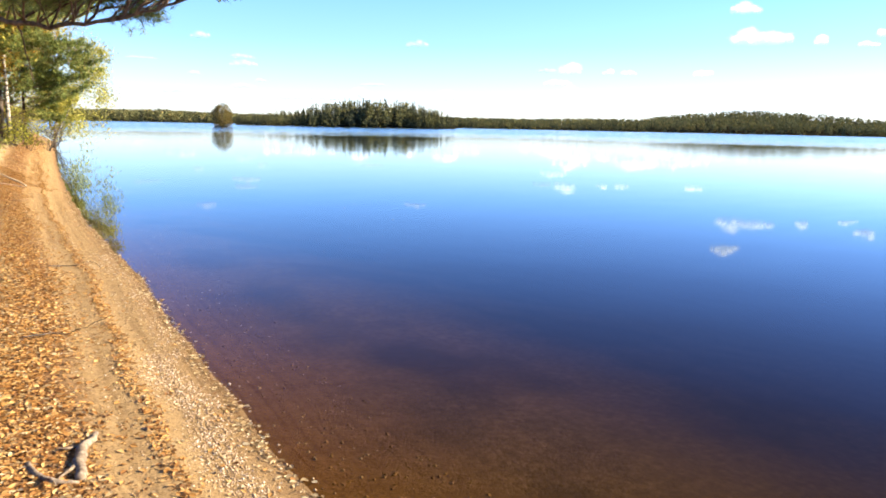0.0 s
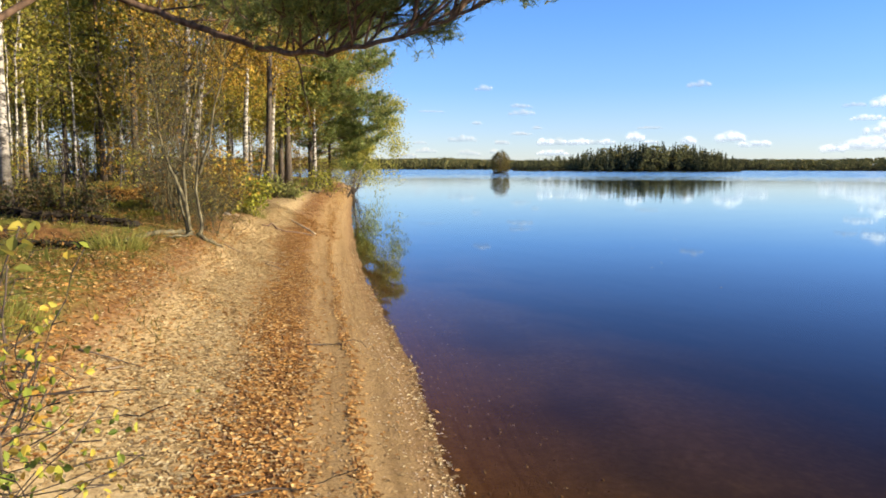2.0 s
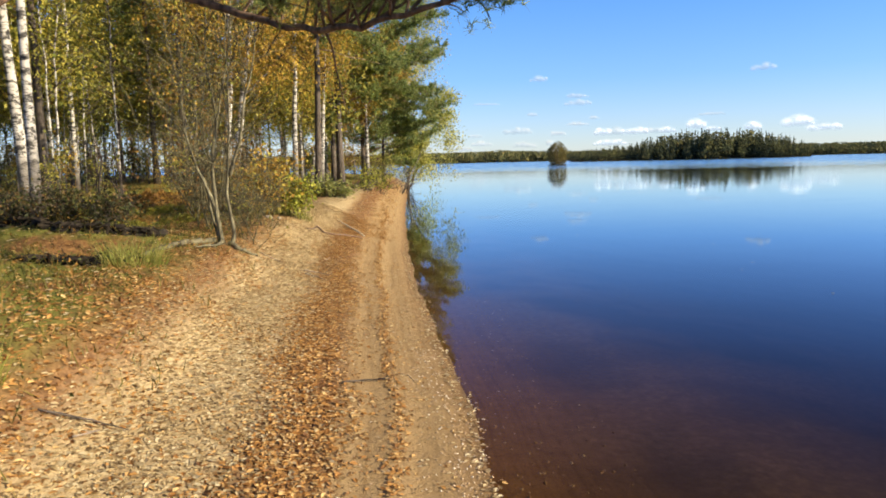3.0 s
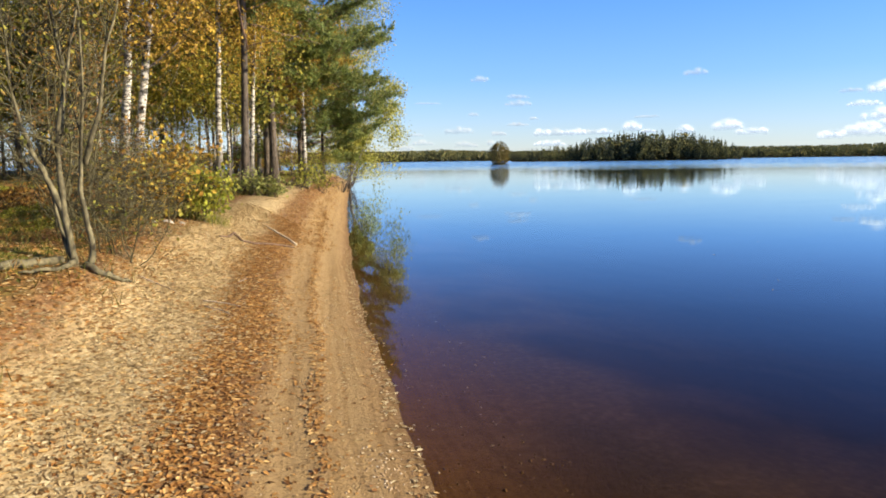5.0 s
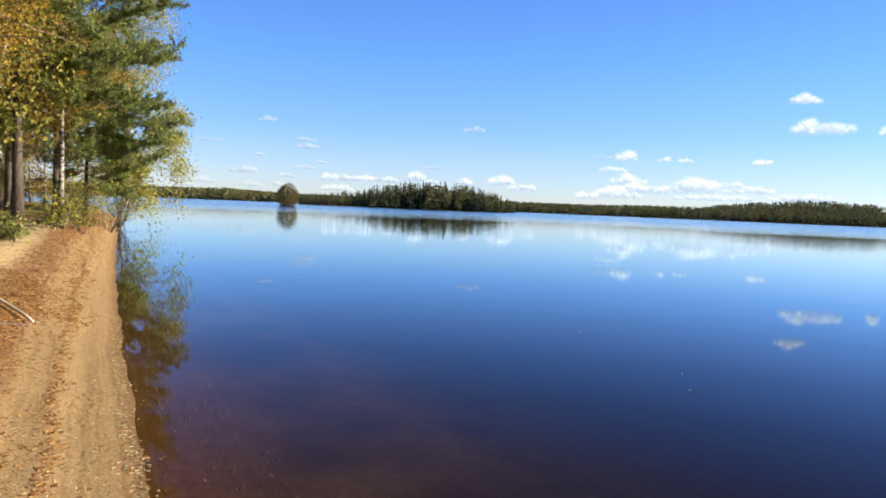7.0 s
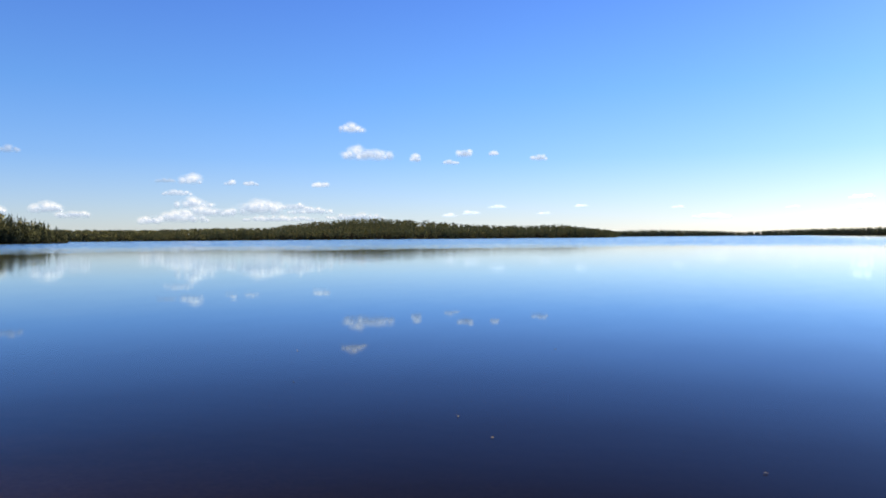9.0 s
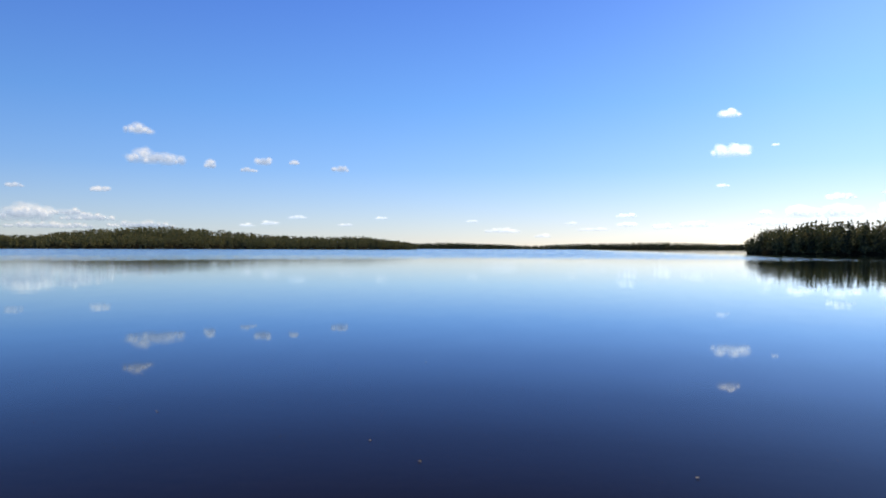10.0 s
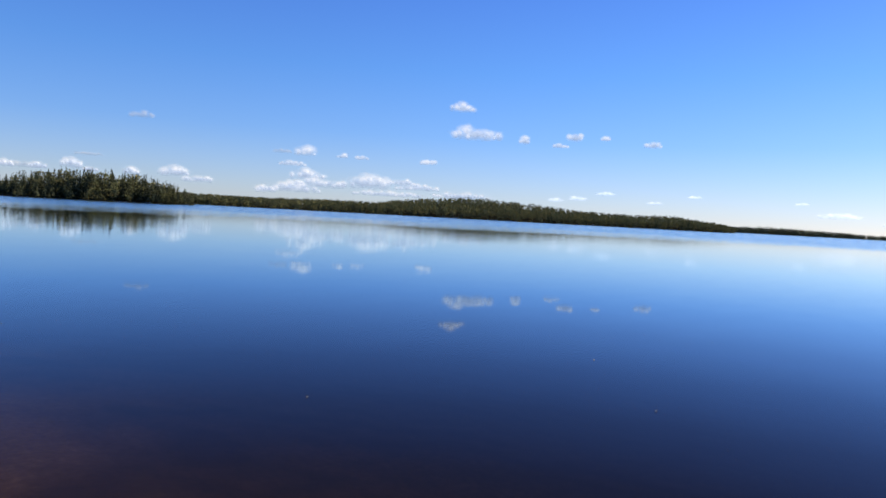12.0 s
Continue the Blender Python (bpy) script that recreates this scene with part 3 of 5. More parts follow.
# ---- islet with one round tree ----
def islet():
    p = at_bearing(16.58, 215.0)
    rng = np.random.default_rng(21)
    g = Geo()
    a = np.arange(20) * 2 * np.pi / 20
    rings = [(2.5, -0.3), (2.2, 0.06), (1.4, 0.22), (0.2, 0.3)]
    v = np.concatenate([np.stack([p[0] + r * np.cos(a) * (1 + 0.1 * np.sin(3 * a)), p[1] + r * np.sin(a), np.full(20, z)], -1) for r, z in rings])
    f = [(k * 20 + j, k * 20 + (j + 1) % 20, (k + 1) * 20 + (j + 1) % 20, (k + 1) * 20 + j) for k in range(3) for j in range(20)]
    g.add(v, f)
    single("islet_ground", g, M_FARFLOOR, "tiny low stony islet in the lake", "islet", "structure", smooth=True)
    tree = thing("willow_tree", "round olive-brown broadleaf tree on a tiny islet", "tree", at=(p[0], p[1], 0.1))
    g = Geo()
    for k in range(5):
        e = rng.normal(size=2) * 0.8
        g.tube([(0.2 * k - 0.4, 0, 0), (e[0] * 0.5, e[1] * 0.5, 1.8), (e[0], e[1], 4.2)], [0.14, 0.1, 0.04], 6)
    part("trunk", g, M_TWIG, tree, smooth=True)
    g = Geo()
    m = 4200
    c = rng.normal(size=(m, 3))
    c /= np.linalg.norm(c, axis=1)[:, None]
    c = np.sign(c) * np.abs(c) ** 0.85
    c *= (0.55 + 0.45 * rng.random(m) ** 0.5)[:, None] * (1 + 0.12 * np.sin(5 * c[:, :1] + 4 * c[:, 1:2]) + 0.1 * np.sin(7 * c[:, 2:]))
    c = c * np.array([2.85, 2.85, 3.3]) + np.array([0, 0, 3.15])
    c[:, 2] = np.maximum(c[:, 2], 0.15)
    g.leaves(c, 0.28 * (0.6 + 0.8 * rng.random(m)), rng, 0.1, 0.75, 0.2)
    part("crown", g, M_WILLOW, tree)


M_WILLOW = leaf_material("willow_leaves", [(0.0, (0.10, 0.085, 0.025)), (0.5, (0.18, 0.14, 0.04)), (1.0, (0.27, 0.21, 0.065))])
islet()


# ---- trees of the spit ----
def wander(rng, start, way, length, steps, bend, droop=0.0, rise=0.0):
    """A crooked polyline."""
    pts, w = [np.array(start, float)], np.array(way, float)
    for k in range(steps):
        w = w / np.linalg.norm(w) * (1 - rise) + rng.normal(size=3) * bend + np.array([0, 0, rise - droop])
        w /= np.linalg.norm(w)
        pts.append(pts[-1] + w * length / steps)
    return np.array(pts)


def birch(seed, tall, girth, leaves_mat, start_leaf=0.16, lean=(0, 0), fork=None, leaf=0.06, count=19000, near=True, twins=1, at=(0, 0, 0), label="", spread=1.0, group="birches of the spit", weep=0.05, loose=1.0):
    rng = np.random.default_rng(seed)
    tree = thing("birch_tree", label or "white-barked birch with yellow autumn leaves in the heath", "tree", group, at)
    gb, gl = Geo(), Geo()
    centres = []
    for s in range(twins):
        gt = Geo()
        off = rng.normal(size=2) * 0.18 if s else np.zeros(2)
        ln = np.array(lean) + (rng.normal(size=2) * 0.09 if s else 0)
        if s and fork is not None:
            off, ln = np.array([0.12, 0.05]), np.array(fork)
        h = tall * (1 - 0.12 * s)
        u = np.linspace(0, 1, 16)
        wob = np.cumsum(rng.normal(size=(16, 2)) * 0.045, axis=0) * u[:, None] * 1.4
        px = np.stack([off[0] + ln[0] * h * u + wob[:, 0], off[1] + ln[1] * h * u + wob[:, 1], h * u - 0.12], -1)
        rad = girth * (1 - 0.93 * u) * (1 + 0.5 * np.exp(-u * 22))
        gt.tube(px, rad, 9)
        trunk = part("trunk", gt, M_BIRCH, tree, smooth=True)
        n = max(24, int(30 * tall / 12))
        for k in range(n):
            uu = start_leaf + (1 - start_leaf) * ((k + rng.random()) / n) ** 1.2
            p0 = np.array([np.interp(uu, u, px[:, j]) for j in range(3)])
            az = rng.random() * 6.283
            ln2 = spread * (0.55 + 1.7 * (1 - uu) ** 0.7) * (0.7 + 0.5 * rng.random()) * (tall / 12) ** 0.5
            br = wander(rng, p0, (math.cos(az), math.sin(az), 0.75), ln2, 6, 0.16, weep)
            r0 = girth * (1 - uu) * 0.32 + 0.006
            if near:
                gb = Geo()
            gb.tube(br[::1 if near else 2], np.linspace(r0, 0.004, 7)[::1 if near else 2], 4 if near else 3)
            for q in range(4):
                s0 = br[rng.integers(2, 7)]
                tw = wander(rng, s0, (rng.normal(), rng.normal(), -0.1), 0.55 * ln2 * (0.4 + 0.6 * rng.random()), 4, 0.2, weep * 3)
                if near or q < 2:
                    gb.tube(tw[::1 if near else 2], np.linspace(0.006, 0.002, 5)[::1 if near else 2], 3)
                centres.append(tw[1:])
            centres.append(br[3:])
            if near:
                part("limb", gb, M_TWIG, trunk)
    cc = np.concatenate(centres)
    pick = cc[rng.integers(0, len(cc), count)] + rng.normal(size=(count, 3)) * np.array([0.34, 0.34, 0.28]) * loose
    gl.leaves(pick, leaf * (0.6 + 0.7 * rng.random(count)), rng, 0.1, 0.8, 0.2)
    if not near:
        tagged(part("branchwork", gb, M_TWIG, tree, "thin dark branches"), kind="stuff")
    part("crown", gl, leaves_mat, tree, "yellow and orange leaves")
    return tree


def needles(g, tips, ways, rng, per=30, length=0.12, width=0.018, spread=0.8):
    """Brushes of needles round the tips of shoots."""
    t = np.repeat(np.asarray(tips), per, axis=0)
    w = np.repeat(np.asarray(ways), per, axis=0)
    w = w / (np.linalg.norm(w, axis=1)[:, None] + 1e-9)
    back = (rng.random((len(t), 1)) ** 0.7) * length * 1.5
    out = rng.normal(size=w.shape)
    out /= np.linalg.norm(out, axis=1)[:, None]
    g.blades(t - w * back, w * 0.55 + out * spread + np.array([0, 0, 0.12]), length * (0.7 + 0.5 * rng.random(len(t))), width, rng)


def pine_limb(gw, tips, ways, rng, p0, way, length, r0, bend=0.1, droop=0.02, subs=9, bare=0.35):
    """A bough with side twigs in a flat spray, and upturned shoots at their ends."""
    br = wander(rng, p0, way, length, 8, bend, droop)
    gw.tube(br, np.linspace(r0, 0.008, 9), 5)
    for k in range(subs):
        s = bare + (1 - bare) * (k + rng.random()) / subs
        i = min(s * 8, 7.99)
        a, b = br[int(i)], br[int(i) + 1]
        s0 = a + (b - a) * (i - int(i))
        main = (b - a) / np.linalg.norm(b - a)
        side = np.cross(main, (0, 0, 1.0)) * (1 if k % 2 else -1)
        tw = wander(rng, s0, main * 0.75 + side * rng.uniform(0.35, 1.0) + np.array([0, 0, rng.uniform(-0.05, 0.3)]), (0.25 + length * 0.26) * (1.15 - s * 0.6), 4, 0.14, -0.05)
        gw.tube(tw, np.linspace(0.008, 0.003, 5), 3)
        for j in (1, 2, 3, 4, 4):
            dirn = tw[j] - tw[j - 1]
            tips.append(tw[j] + rng.normal(size=3) * 0.035)
            ways.append(dirn / np.linalg.norm(dirn) + rng.normal(size=3) * 0.3 + np.array([0, 0, 0.5]))
    for j in (6, 7, 8, 8):
        tips.append(br[j] + rng.normal(size=3) * 0.03)
        ways.append((br[j] - br[j - 1]) / np.linalg.norm(br[j] - br[j - 1]) + np.array([0, 0, 0.5]))


def pine(seed, tall, girth, at, first=0.22, reach=2.4, limbs=34, towards=None, label="", lean=(0, 0), bare=3, group="pines of the spit", near=True, boughs=()):
    """boughs: further long limbs, each (height, direction, length)."""
    rng = np.random.default_rng(seed)
    tree = thing("pine_tree", label or "dark-barked pine with green needle boughs", "tree", group, at)
    gt, gw, gn = Geo(), Geo(), Geo()
    u = np.linspace(0, 1, 14)
    wob = np.cumsum(rng.normal(size=(14, 2)) * 0.03, axis=0)
    px = np.stack([lean[0] * tall * u + wob[:, 0] * u, lean[1] * tall * u + wob[:, 1] * u, tall * u - 0.12], -1)
    gt.tube(px, girth * (1 - 0.88 * u) * (1 + 0.4 * np.exp(-u * 25)), 10)
    trunk = part("trunk", gt, M_PINE, tree, smooth=True)
    tips, ways = [], []
    for k in range(limbs):
        uu = first + (0.98 - first) * (k + rng.random()) / limbs
        p0 = np.array([np.interp(uu, u, px[:, j]) for j in range(3)])
        az = rng.random() * 6.283
        if towards is not None and rng.random() < 0.6:
            az = towards + rng.normal() * 0.6
        ln = reach * (1.05 - uu * 0.75) * (0.6 + 0.55 * rng.random())
        if near:
            gw = Geo()
        pine_limb(gw, tips, ways, rng, p0, (math.cos(az), math.sin(az), 0.16), ln, 0.009 + 0.017 * (1 - uu), 0.1, 0.01, 14 if near else 9)
        if near:
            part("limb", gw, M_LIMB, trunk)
    for z, az, ln in boughs:
        p0 = np.array([np.interp(z / tall, u, px[:, j]) for j in range(3)])
        gw = Geo()
        pine_limb(gw, tips, ways, rng, p0, (math.cos(az), math.sin(az), 0.04), ln, 0.028, 0.08, -0.02, 18, 0.45)
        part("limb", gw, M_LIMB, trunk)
    for k in range(bare):
        uu = first * rng.uniform(0.5, 1.0)
        p0 = np.array([np.interp(uu, u, px[:, j]) for j in range(3)])
        az = rng.random() * 6.283 if towards is None else towards + rng.normal() * 0.8
        if near:
            gw = Geo()
        gw.tube(wander(rng, p0, (math.cos(az), math.sin(az), 0.05), 1.5 * rng.random() + 0.6, 6, 0.12, 0.02), np.linspace(0.016, 0.004, 7), 4)
        if near:
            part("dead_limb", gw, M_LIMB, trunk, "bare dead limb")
    needles(gn, np.array(tips), np.array(ways), rng, 19 if near else 9, 0.14 if near else 0.17, 0.027 if near else 0.045, 0.8)
    if not near:
        tagged(part("branchwork", gw, M_PINE, tree), kind="stuff")
    part("crown", gn, M_NEEDLE, tree, "green needles in tufts")
    return tree


def place(x, y, turn=0.0):
    return pose(x, y, ground_at(x, y) - 0.02, 0, 0, turn)


def on_ground(x, y):
    return (x, y, ground_at(x, y) - 0.02)


M_PALE = leaf_material("birch_leaves_pale", [(0.0, (0.26, 0.28, 0.06)), (0.5, (0.46, 0.46, 0.095)), (1.0, (0.66, 0.60, 0.18))], 0.45)

# birches and pines that stand along the bank
WHITE = "white-barked birch with thin yellow crown on the bank"
birch(31, 12.0, 0.066, M_YELLOW, 0.30, (0.0, -0.01), at=on_ground(-5.28, 15.2), label="white birch with a dark foot standing in moss and heath")
birch(30, 12.5, 0.09, M_YELLOW, 0.34, (-0.05, 0.0), at=on_ground(-6.4, 17.6), label="stout white birch leaning over moss and heath")
birch(32, 11.0, 0.072, M_ORANGE, 0.22, (0.075, 0.0), fork=(0.12, 0.01), twins=2, at=on_ground(-3.64, 19.4), count=24000, label="two-stemmed leaning white birch with orange leaves")
birch(33, 12.0, 0.078, M_YELLOW, 0.22, (0.035, 0.0), at=on_ground(-2.8, 25.6), label=WHITE)
birch(34, 11.5, 0.068, M_ORANGE, 0.24, (0.04, 0.0), at=on_ground(-2.15, 27.3), label="slim white birch close beside a dark pine")
birch(35, 12.0, 0.075, M_YELLOW, 0.20, (0.005, 0.0), at=on_ground(-2.3, 36.5), label=WHITE)
birch(36, 10.0, 0.075, M_ORANGE, 0.24, (0.0, 0.01), at=on_ground(-0.61, 32.2), label=WHITE)
birch(39, 6.0, 0.04, M_YELLOW, 0.30, (0.01, 0.0), count=5000, at=on_ground(-2.9, 31.0), label="young birch with yellow leaves in its upper half")
birch(37, 11.0, 0.07, M_PALE, 0.16, (0.12, 0.0), count=26000, leaf=0.075, at=on_ground(1.75, 43.6), spread=1.5, weep=0.2, label="yellow weeping birch near the tip of the spit")
birch(38, 4.8, 0.034, M_PALE, 0.34, (0.47, -0.05), leaf=0.085, count=7600, at=on_ground(1.05, 38.4), spread=1.35, weep=0.28, loose=0.6, label="pale yellow birch leaning out over the water")
pine(41, 13.5, 0.088, on_ground(-2.1, 24.0), 0.30, 3.3, 56, -0.4, "dark pine whose boughs hang over the beach", (0.04, 0), boughs=((4.6, -0.5, 2.6), (5.2, 0.1, 2.9)))
pine(42, 14.0, 0.125, on_ground(-1.6, 30.5), 0.20, 3.7, 72, -0.3, "pine with drooping boughs over the water's edge", boughs=((3.0, -0.2, 3.0), (3.6, 0.2, 3.3), (4.2, -0.15, 3.6), (4.9, 0.1, 3.4), (5.5, -0.2, 3.4), (6.2, 0.1, 3.4), (6.9, -0.1, 3.3), (7.7, 0.1, 3.2), (8.5, -0.1, 3.0)))
pine(43, 11.0, 0.10, on_ground(-0.7, 35.5), 0.10, 3.5, 76, -0.3, "bushy pine near the tip of the spit", boughs=((2.2, -0.1, 3.2), (2.9, -0.2, 3.7), (3.8, 0.0, 3.2), (4.8, -0.2, 3.2), (5.8, 0.0, 3.0)))
pine(45, 12.0, 0.11, on_ground(-1.9, 33.6), 0.16, 3.2, 56, -0.2, "leafy-boughed pine among birches on the bank")
pine(44, 6.0, 0.08, on_ground(0.3, 39.6), 0.20, 2.2, 34, -0.2, "small pine leaning over the shore")

# the wood behind them: a few kinds of tree, repeated
rng = np.random.default_rng(77)
SPINDLY = birch(57, 6.0, 0.026, M_LIME, 0.34, (0.03, 0.02), leaf=0.075, count=900, near=False, at=on_ground(-6.5, 19.0), spread=0.8, label="thin young birch in the undergrowth of the wood", group="young birches of the wood")
KINDS = [birch(51, 10.5, 0.06, M_YELLOW, 0.24, (0.02, 0.01), leaf=0.11, count=6400, near=False, at=on_ground(-8.0, 24.0), label="slender birch in the wood with yellow leaves"),
         birch(52, 11.0, 0.065, M_ORANGE, 0.24, (-0.02, 0.02), leaf=0.11, count=6400, near=False, at=on_ground(-10.5, 29.0), label="slender birch in the wood with orange leaves"),
         birch(53, 9.5, 0.05, M_LIME, 0.24, (0.0, -0.03), leaf=0.11, count=6400, near=False, twins=2, at=on_ground(-7.0, 33.0), label="two-stemmed birch in the wood with yellow leaves"),
         birch(54, 11.5, 0.065, M_ORANGE, 0.27, (0.01, 0.0), leaf=0.11, count=6400, near=False, at=on_ground(-12.0, 22.0), label="tall bare-stemmed birch with orange leaves"),
         pine(55, 13.5, 0.095, on_ground(-9.0, 38.0), 0.34, 2.2, 24, None, "tall pine in the wood with a bare lower trunk", near=False),
         pine(56, 12.0, 0.085, on_ground(-14.0, 33.0), 0.30, 2.1, 24, None, "dark pine in the wood with a bare lower trunk", near=False)]
SPOTS = [(-8.0, 24.0), (-10.5, 29.0), (-7.0, 33.0), (-12.0, 22.0), (-9.0, 38.0), (-14.0, 33.0), (-5.28, 15.2), (-6.4, 17.6), (-3.64, 19.4), (-2.8, 25.6), (-2.1, 24.0), (-2.3, 37.0), (-1.6, 30.5)]
tries = 0
while len(SPOTS) < 98 and tries < 4000:
    tries += 1
    y = rng.uniform(15.5, 57)
    x = shore_x(y) - rng.uniform(3.0, 25.0)
    if x > -4.6 and y < 27:
        continue
    if y < 24 and x < -22:
        continue
    if min((x - a) ** 2 + (y - b) ** 2 for a, b in SPOTS) < 1.8 ** 2:
        continue
    SPOTS.append((x, y))
    k = int(rng.choice(6, p=[0.25, 0.17, 0.20, 0.12, 0.13, 0.13]))
    copy_thing(KINDS[k], place(x, y, rng.uniform(0, 360)) @ Matrix.Scale(rng.uniform(0.8, 1.12), 4))

for k in range(110):
    y = rng.uniform(15.5, 52)
    x = shore_x(y) - rng.uniform(4.0, 22.0)
    if x > -4.8 and y < 25:
        continue
    copy_thing(SPINDLY, place(x, y, rng.uniform(0, 360)) @ Matrix.Scale(rng.uniform(0.6, 1.2), 4))


# ---- the pine bough that hangs over the beach ----
def overhanging_pine():
    rng = np.random.default_rng(61)
    base = on_ground(-5.0, 10.7)
    tree = thing("pine_tree", "old pine with a long bough over the beach", "tree", "pines of the spit", base)
    o = np.array(base)
    gt, gw, gn = Geo(), Geo(), Geo()
    u = np.linspace(0, 1, 12)
    gt.tube(np.stack([0.25 * np.sin(u * 2), 0.1 * u, 12 * u - 0.15], -1), 0.19 * (1 - 0.85 * u), 12)
    main = np.array([(-4.95, 10.75, 2.35), (-4.2, 11.3, 3.0), (-3.5, 11.75, 3.22), (-2.9, 11.9, 3.08), (-2.41, 11.78, 2.88), (-1.95, 11.5, 2.70), (-1.55, 11.1, 2.53),
                     (-1.23, 10.4, 2.43), (-0.85, 10.05, 2.43), (-0.45, 9.82, 2.52), (-0.1, 9.6, 2.66), (0.25, 9.45, 2.85)]) - o
    fine = np.stack([np.interp(np.linspace(0, 11, 45), np.arange(12), main[:, j]) for j in range(3)], -1)
    fine[2:-2] = (fine[:-4] + fine[1:-3] + fine[2:-2] + fine[3:-1] + fine[4:]) / 5
    fine += rng.normal(size=fine.shape) * 0.012
    gw.tube(fine, np.linspace(0.046, 0.009, 45), 9)
    tips, ways = [], []
    # a second limb lower on the trunk and a hanging dead twig
    low = np.array([(-4.95, 10.75, 2.1), (-4.5, 11.1, 2.35), (-4.0, 11.45, 2.72), (-3.7, 11.65, 3.0), (-3.5, 11.75, 3.2)]) - o
    gw.tube(low, [0.04, 0.036, 0.032, 0.03, 0.028], 8)
    gw.tube(wander(rng, fine[26], (0.3, 0.1, -0.7), 0.62, 6, 0.15, 0.0), np.linspace(0.010, 0.003, 7), 5)
    trunk = part("trunk", gt, M_PINE, tree, smooth=True)
    bough = part("bough", gw, M_BOUGH, tree, "long crooked brown bough", smooth=True)
    for k in range(52):
        i = int(np.clip(rng.beta(2.6, 1.3) * 44, 10, 43))
        d = fine[min(i + 1, 44)] - fine[i - 1]
        d /= np.linalg.norm(d)
        out = np.cross(d, (0, 0, 1.0)) * rng.choice((-1, 1))
        far_up = rng.uniform(0.35, 1.1)
        gs = Geo()
        pine_limb(gs, tips, ways, rng, fine[i], d * 0.6 + out * rng.uniform(0.2, 0.8) + np.array([0, 0, far_up]), rng.uniform(0.5, 1.05), 0.011, 0.14, 0.0, 8)
        part("branchlet", gs, M_BOUGH, bough)
    for k in range(26):
        az = rng.random() * 6.283
        zz = 3.2 + 8.5 * k / 26
        gs = Geo()
        pine_limb(gs, tips, ways, rng, np.array([0.2, 0.05, zz]), (math.cos(az), math.sin(az), 0.2), 2.6 * (1.1 - k / 34), 0.03, 0.1, 0.0, 7)
        part("limb", gs, M_PINE, trunk)
    needles(gn, np.array(tips), np.array(ways), rng, 18, 0.085, 0.0065, 0.8)
    part("crown", gn, M_NEEDLE, tree, "dark green needles in tufts")


overhanging_pine()


# ---- bushes ----
M_SAPLING = leaf_material("sapling_leaves", [(0.0, (0.10, 0.16, 0.03)), (0.4, (0.28, 0.33, 0.05)), (0.7, (0.50, 0.44, 0.07)), (1.0, (0.55, 0.30, 0.06))])
M_SHADE_BILBERRY = leaf_material("shade_dark_bilberry_leaves", [(0.0, (0.028, 0.034, 0.010)), (0.6, (0.065, 0.07, 0.018)), (1.0, (0.15, 0.085, 0.03))], 0.2)
M_MOSS = leaf_material("sunlit_moss", [(0.0, (0.12, 0.13, 0.02)), (0.5, (0.26, 0.26, 0.035)), (1.0, (0.40, 0.35, 0.06))], 0.3)
M_RUST = leaf_material("rust_leaves", [(0.0, (0.10, 0.055, 0.02)), (0.45, (0.24, 0.12, 0.035)), (0.8, (0.38, 0.21, 0.05)), (1.0, (0.48, 0.32, 0.07))])
M_HEATHER = leaf_material("green_heather", [(0.0, (0.13, 0.16, 0.05)), (0.5, (0.27, 0.30, 0.085)), (1.0, (0.43, 0.41, 0.13))], 0.42)
M_GOLD = leaf_material("golden_bush_leaves", [(0.0, (0.28, 0.15, 0.03)), (0.45, (0.46, 0.28, 0.045)), (0.75, (0.56, 0.40, 0.07)), (1.0, (0.36, 0.34, 0.06))])

def bush(name, seed, x, y, tall, wide, bark, leaf_mat, stems, count, leaf, label, crooked=0.18, lean=(0, 0), girth=0.02, category="bush", z_from=0.35, group="", rise=0.22, near=False):
    rng = np.random.default_rng(seed)
    tree = thing(name, label, category, group, on_ground(x, y))
    pts = []
    for s in range(stems):
        gw = Geo()
        az = rng.random() * 6.283
        way = np.array([math.cos(az) * wide / tall * 0.7 + lean[0], math.sin(az) * wide / tall * 0.7 + lean[1], 1.0])
        st = wander(rng, (rng.normal() * 0.06, rng.normal() * 0.06, -0.05), way, tall * rng.uniform(0.7, 1.05), 10, crooked, 0.0, rise)
        gw.tube(st, np.linspace(girth * rng.uniform(0.6, 1.1), 0.004, 11), 6)
        for k in range(9):
            i = rng.integers(3, 10)
            tw = wander(rng, st[i], (rng.normal(), rng.normal(), 0.5), wide * 0.5 * rng.uniform(0.4, 1.0), 5, crooked * 1.3, 0.02)
            gw.tube(tw, np.linspace(girth * 0.28, 0.002, 6), 4)
            pts.append(tw[1:])
            for q in range(2 if len(name) < 14 else 1):
                t2 = wander(rng, tw[rng.integers(2, 6)], (rng.normal(), rng.normal(), 0.2), wide * 0.25, 3, 0.2, 0.0)
                gw.tube(t2, np.linspace(0.003, 0.0015, 4), 3)
                pts.append(t2)
        pts.append(st[5:])
        part("stem", gw, bark, tree, smooth=True)
    if count:
        cc = np.concatenate(pts)
        cc = cc[cc[:, 2] > tall * z_from]
        c = cc[rng.integers(0, len(cc), count)] + rng.normal(size=(count, 3)) * 0.05
        gl = Geo()
        if near:
            gl.oval_leaves(c, leaf * (0.6 + 0.7 * rng.random(count)), rng)
        else:
            gl.leaves(c, leaf * (0.6 + 0.7 * rng.random(count)), rng, 0.25, 0.72, 0.2)
        part("foliage", gl, leaf_mat, tree)
    return tree


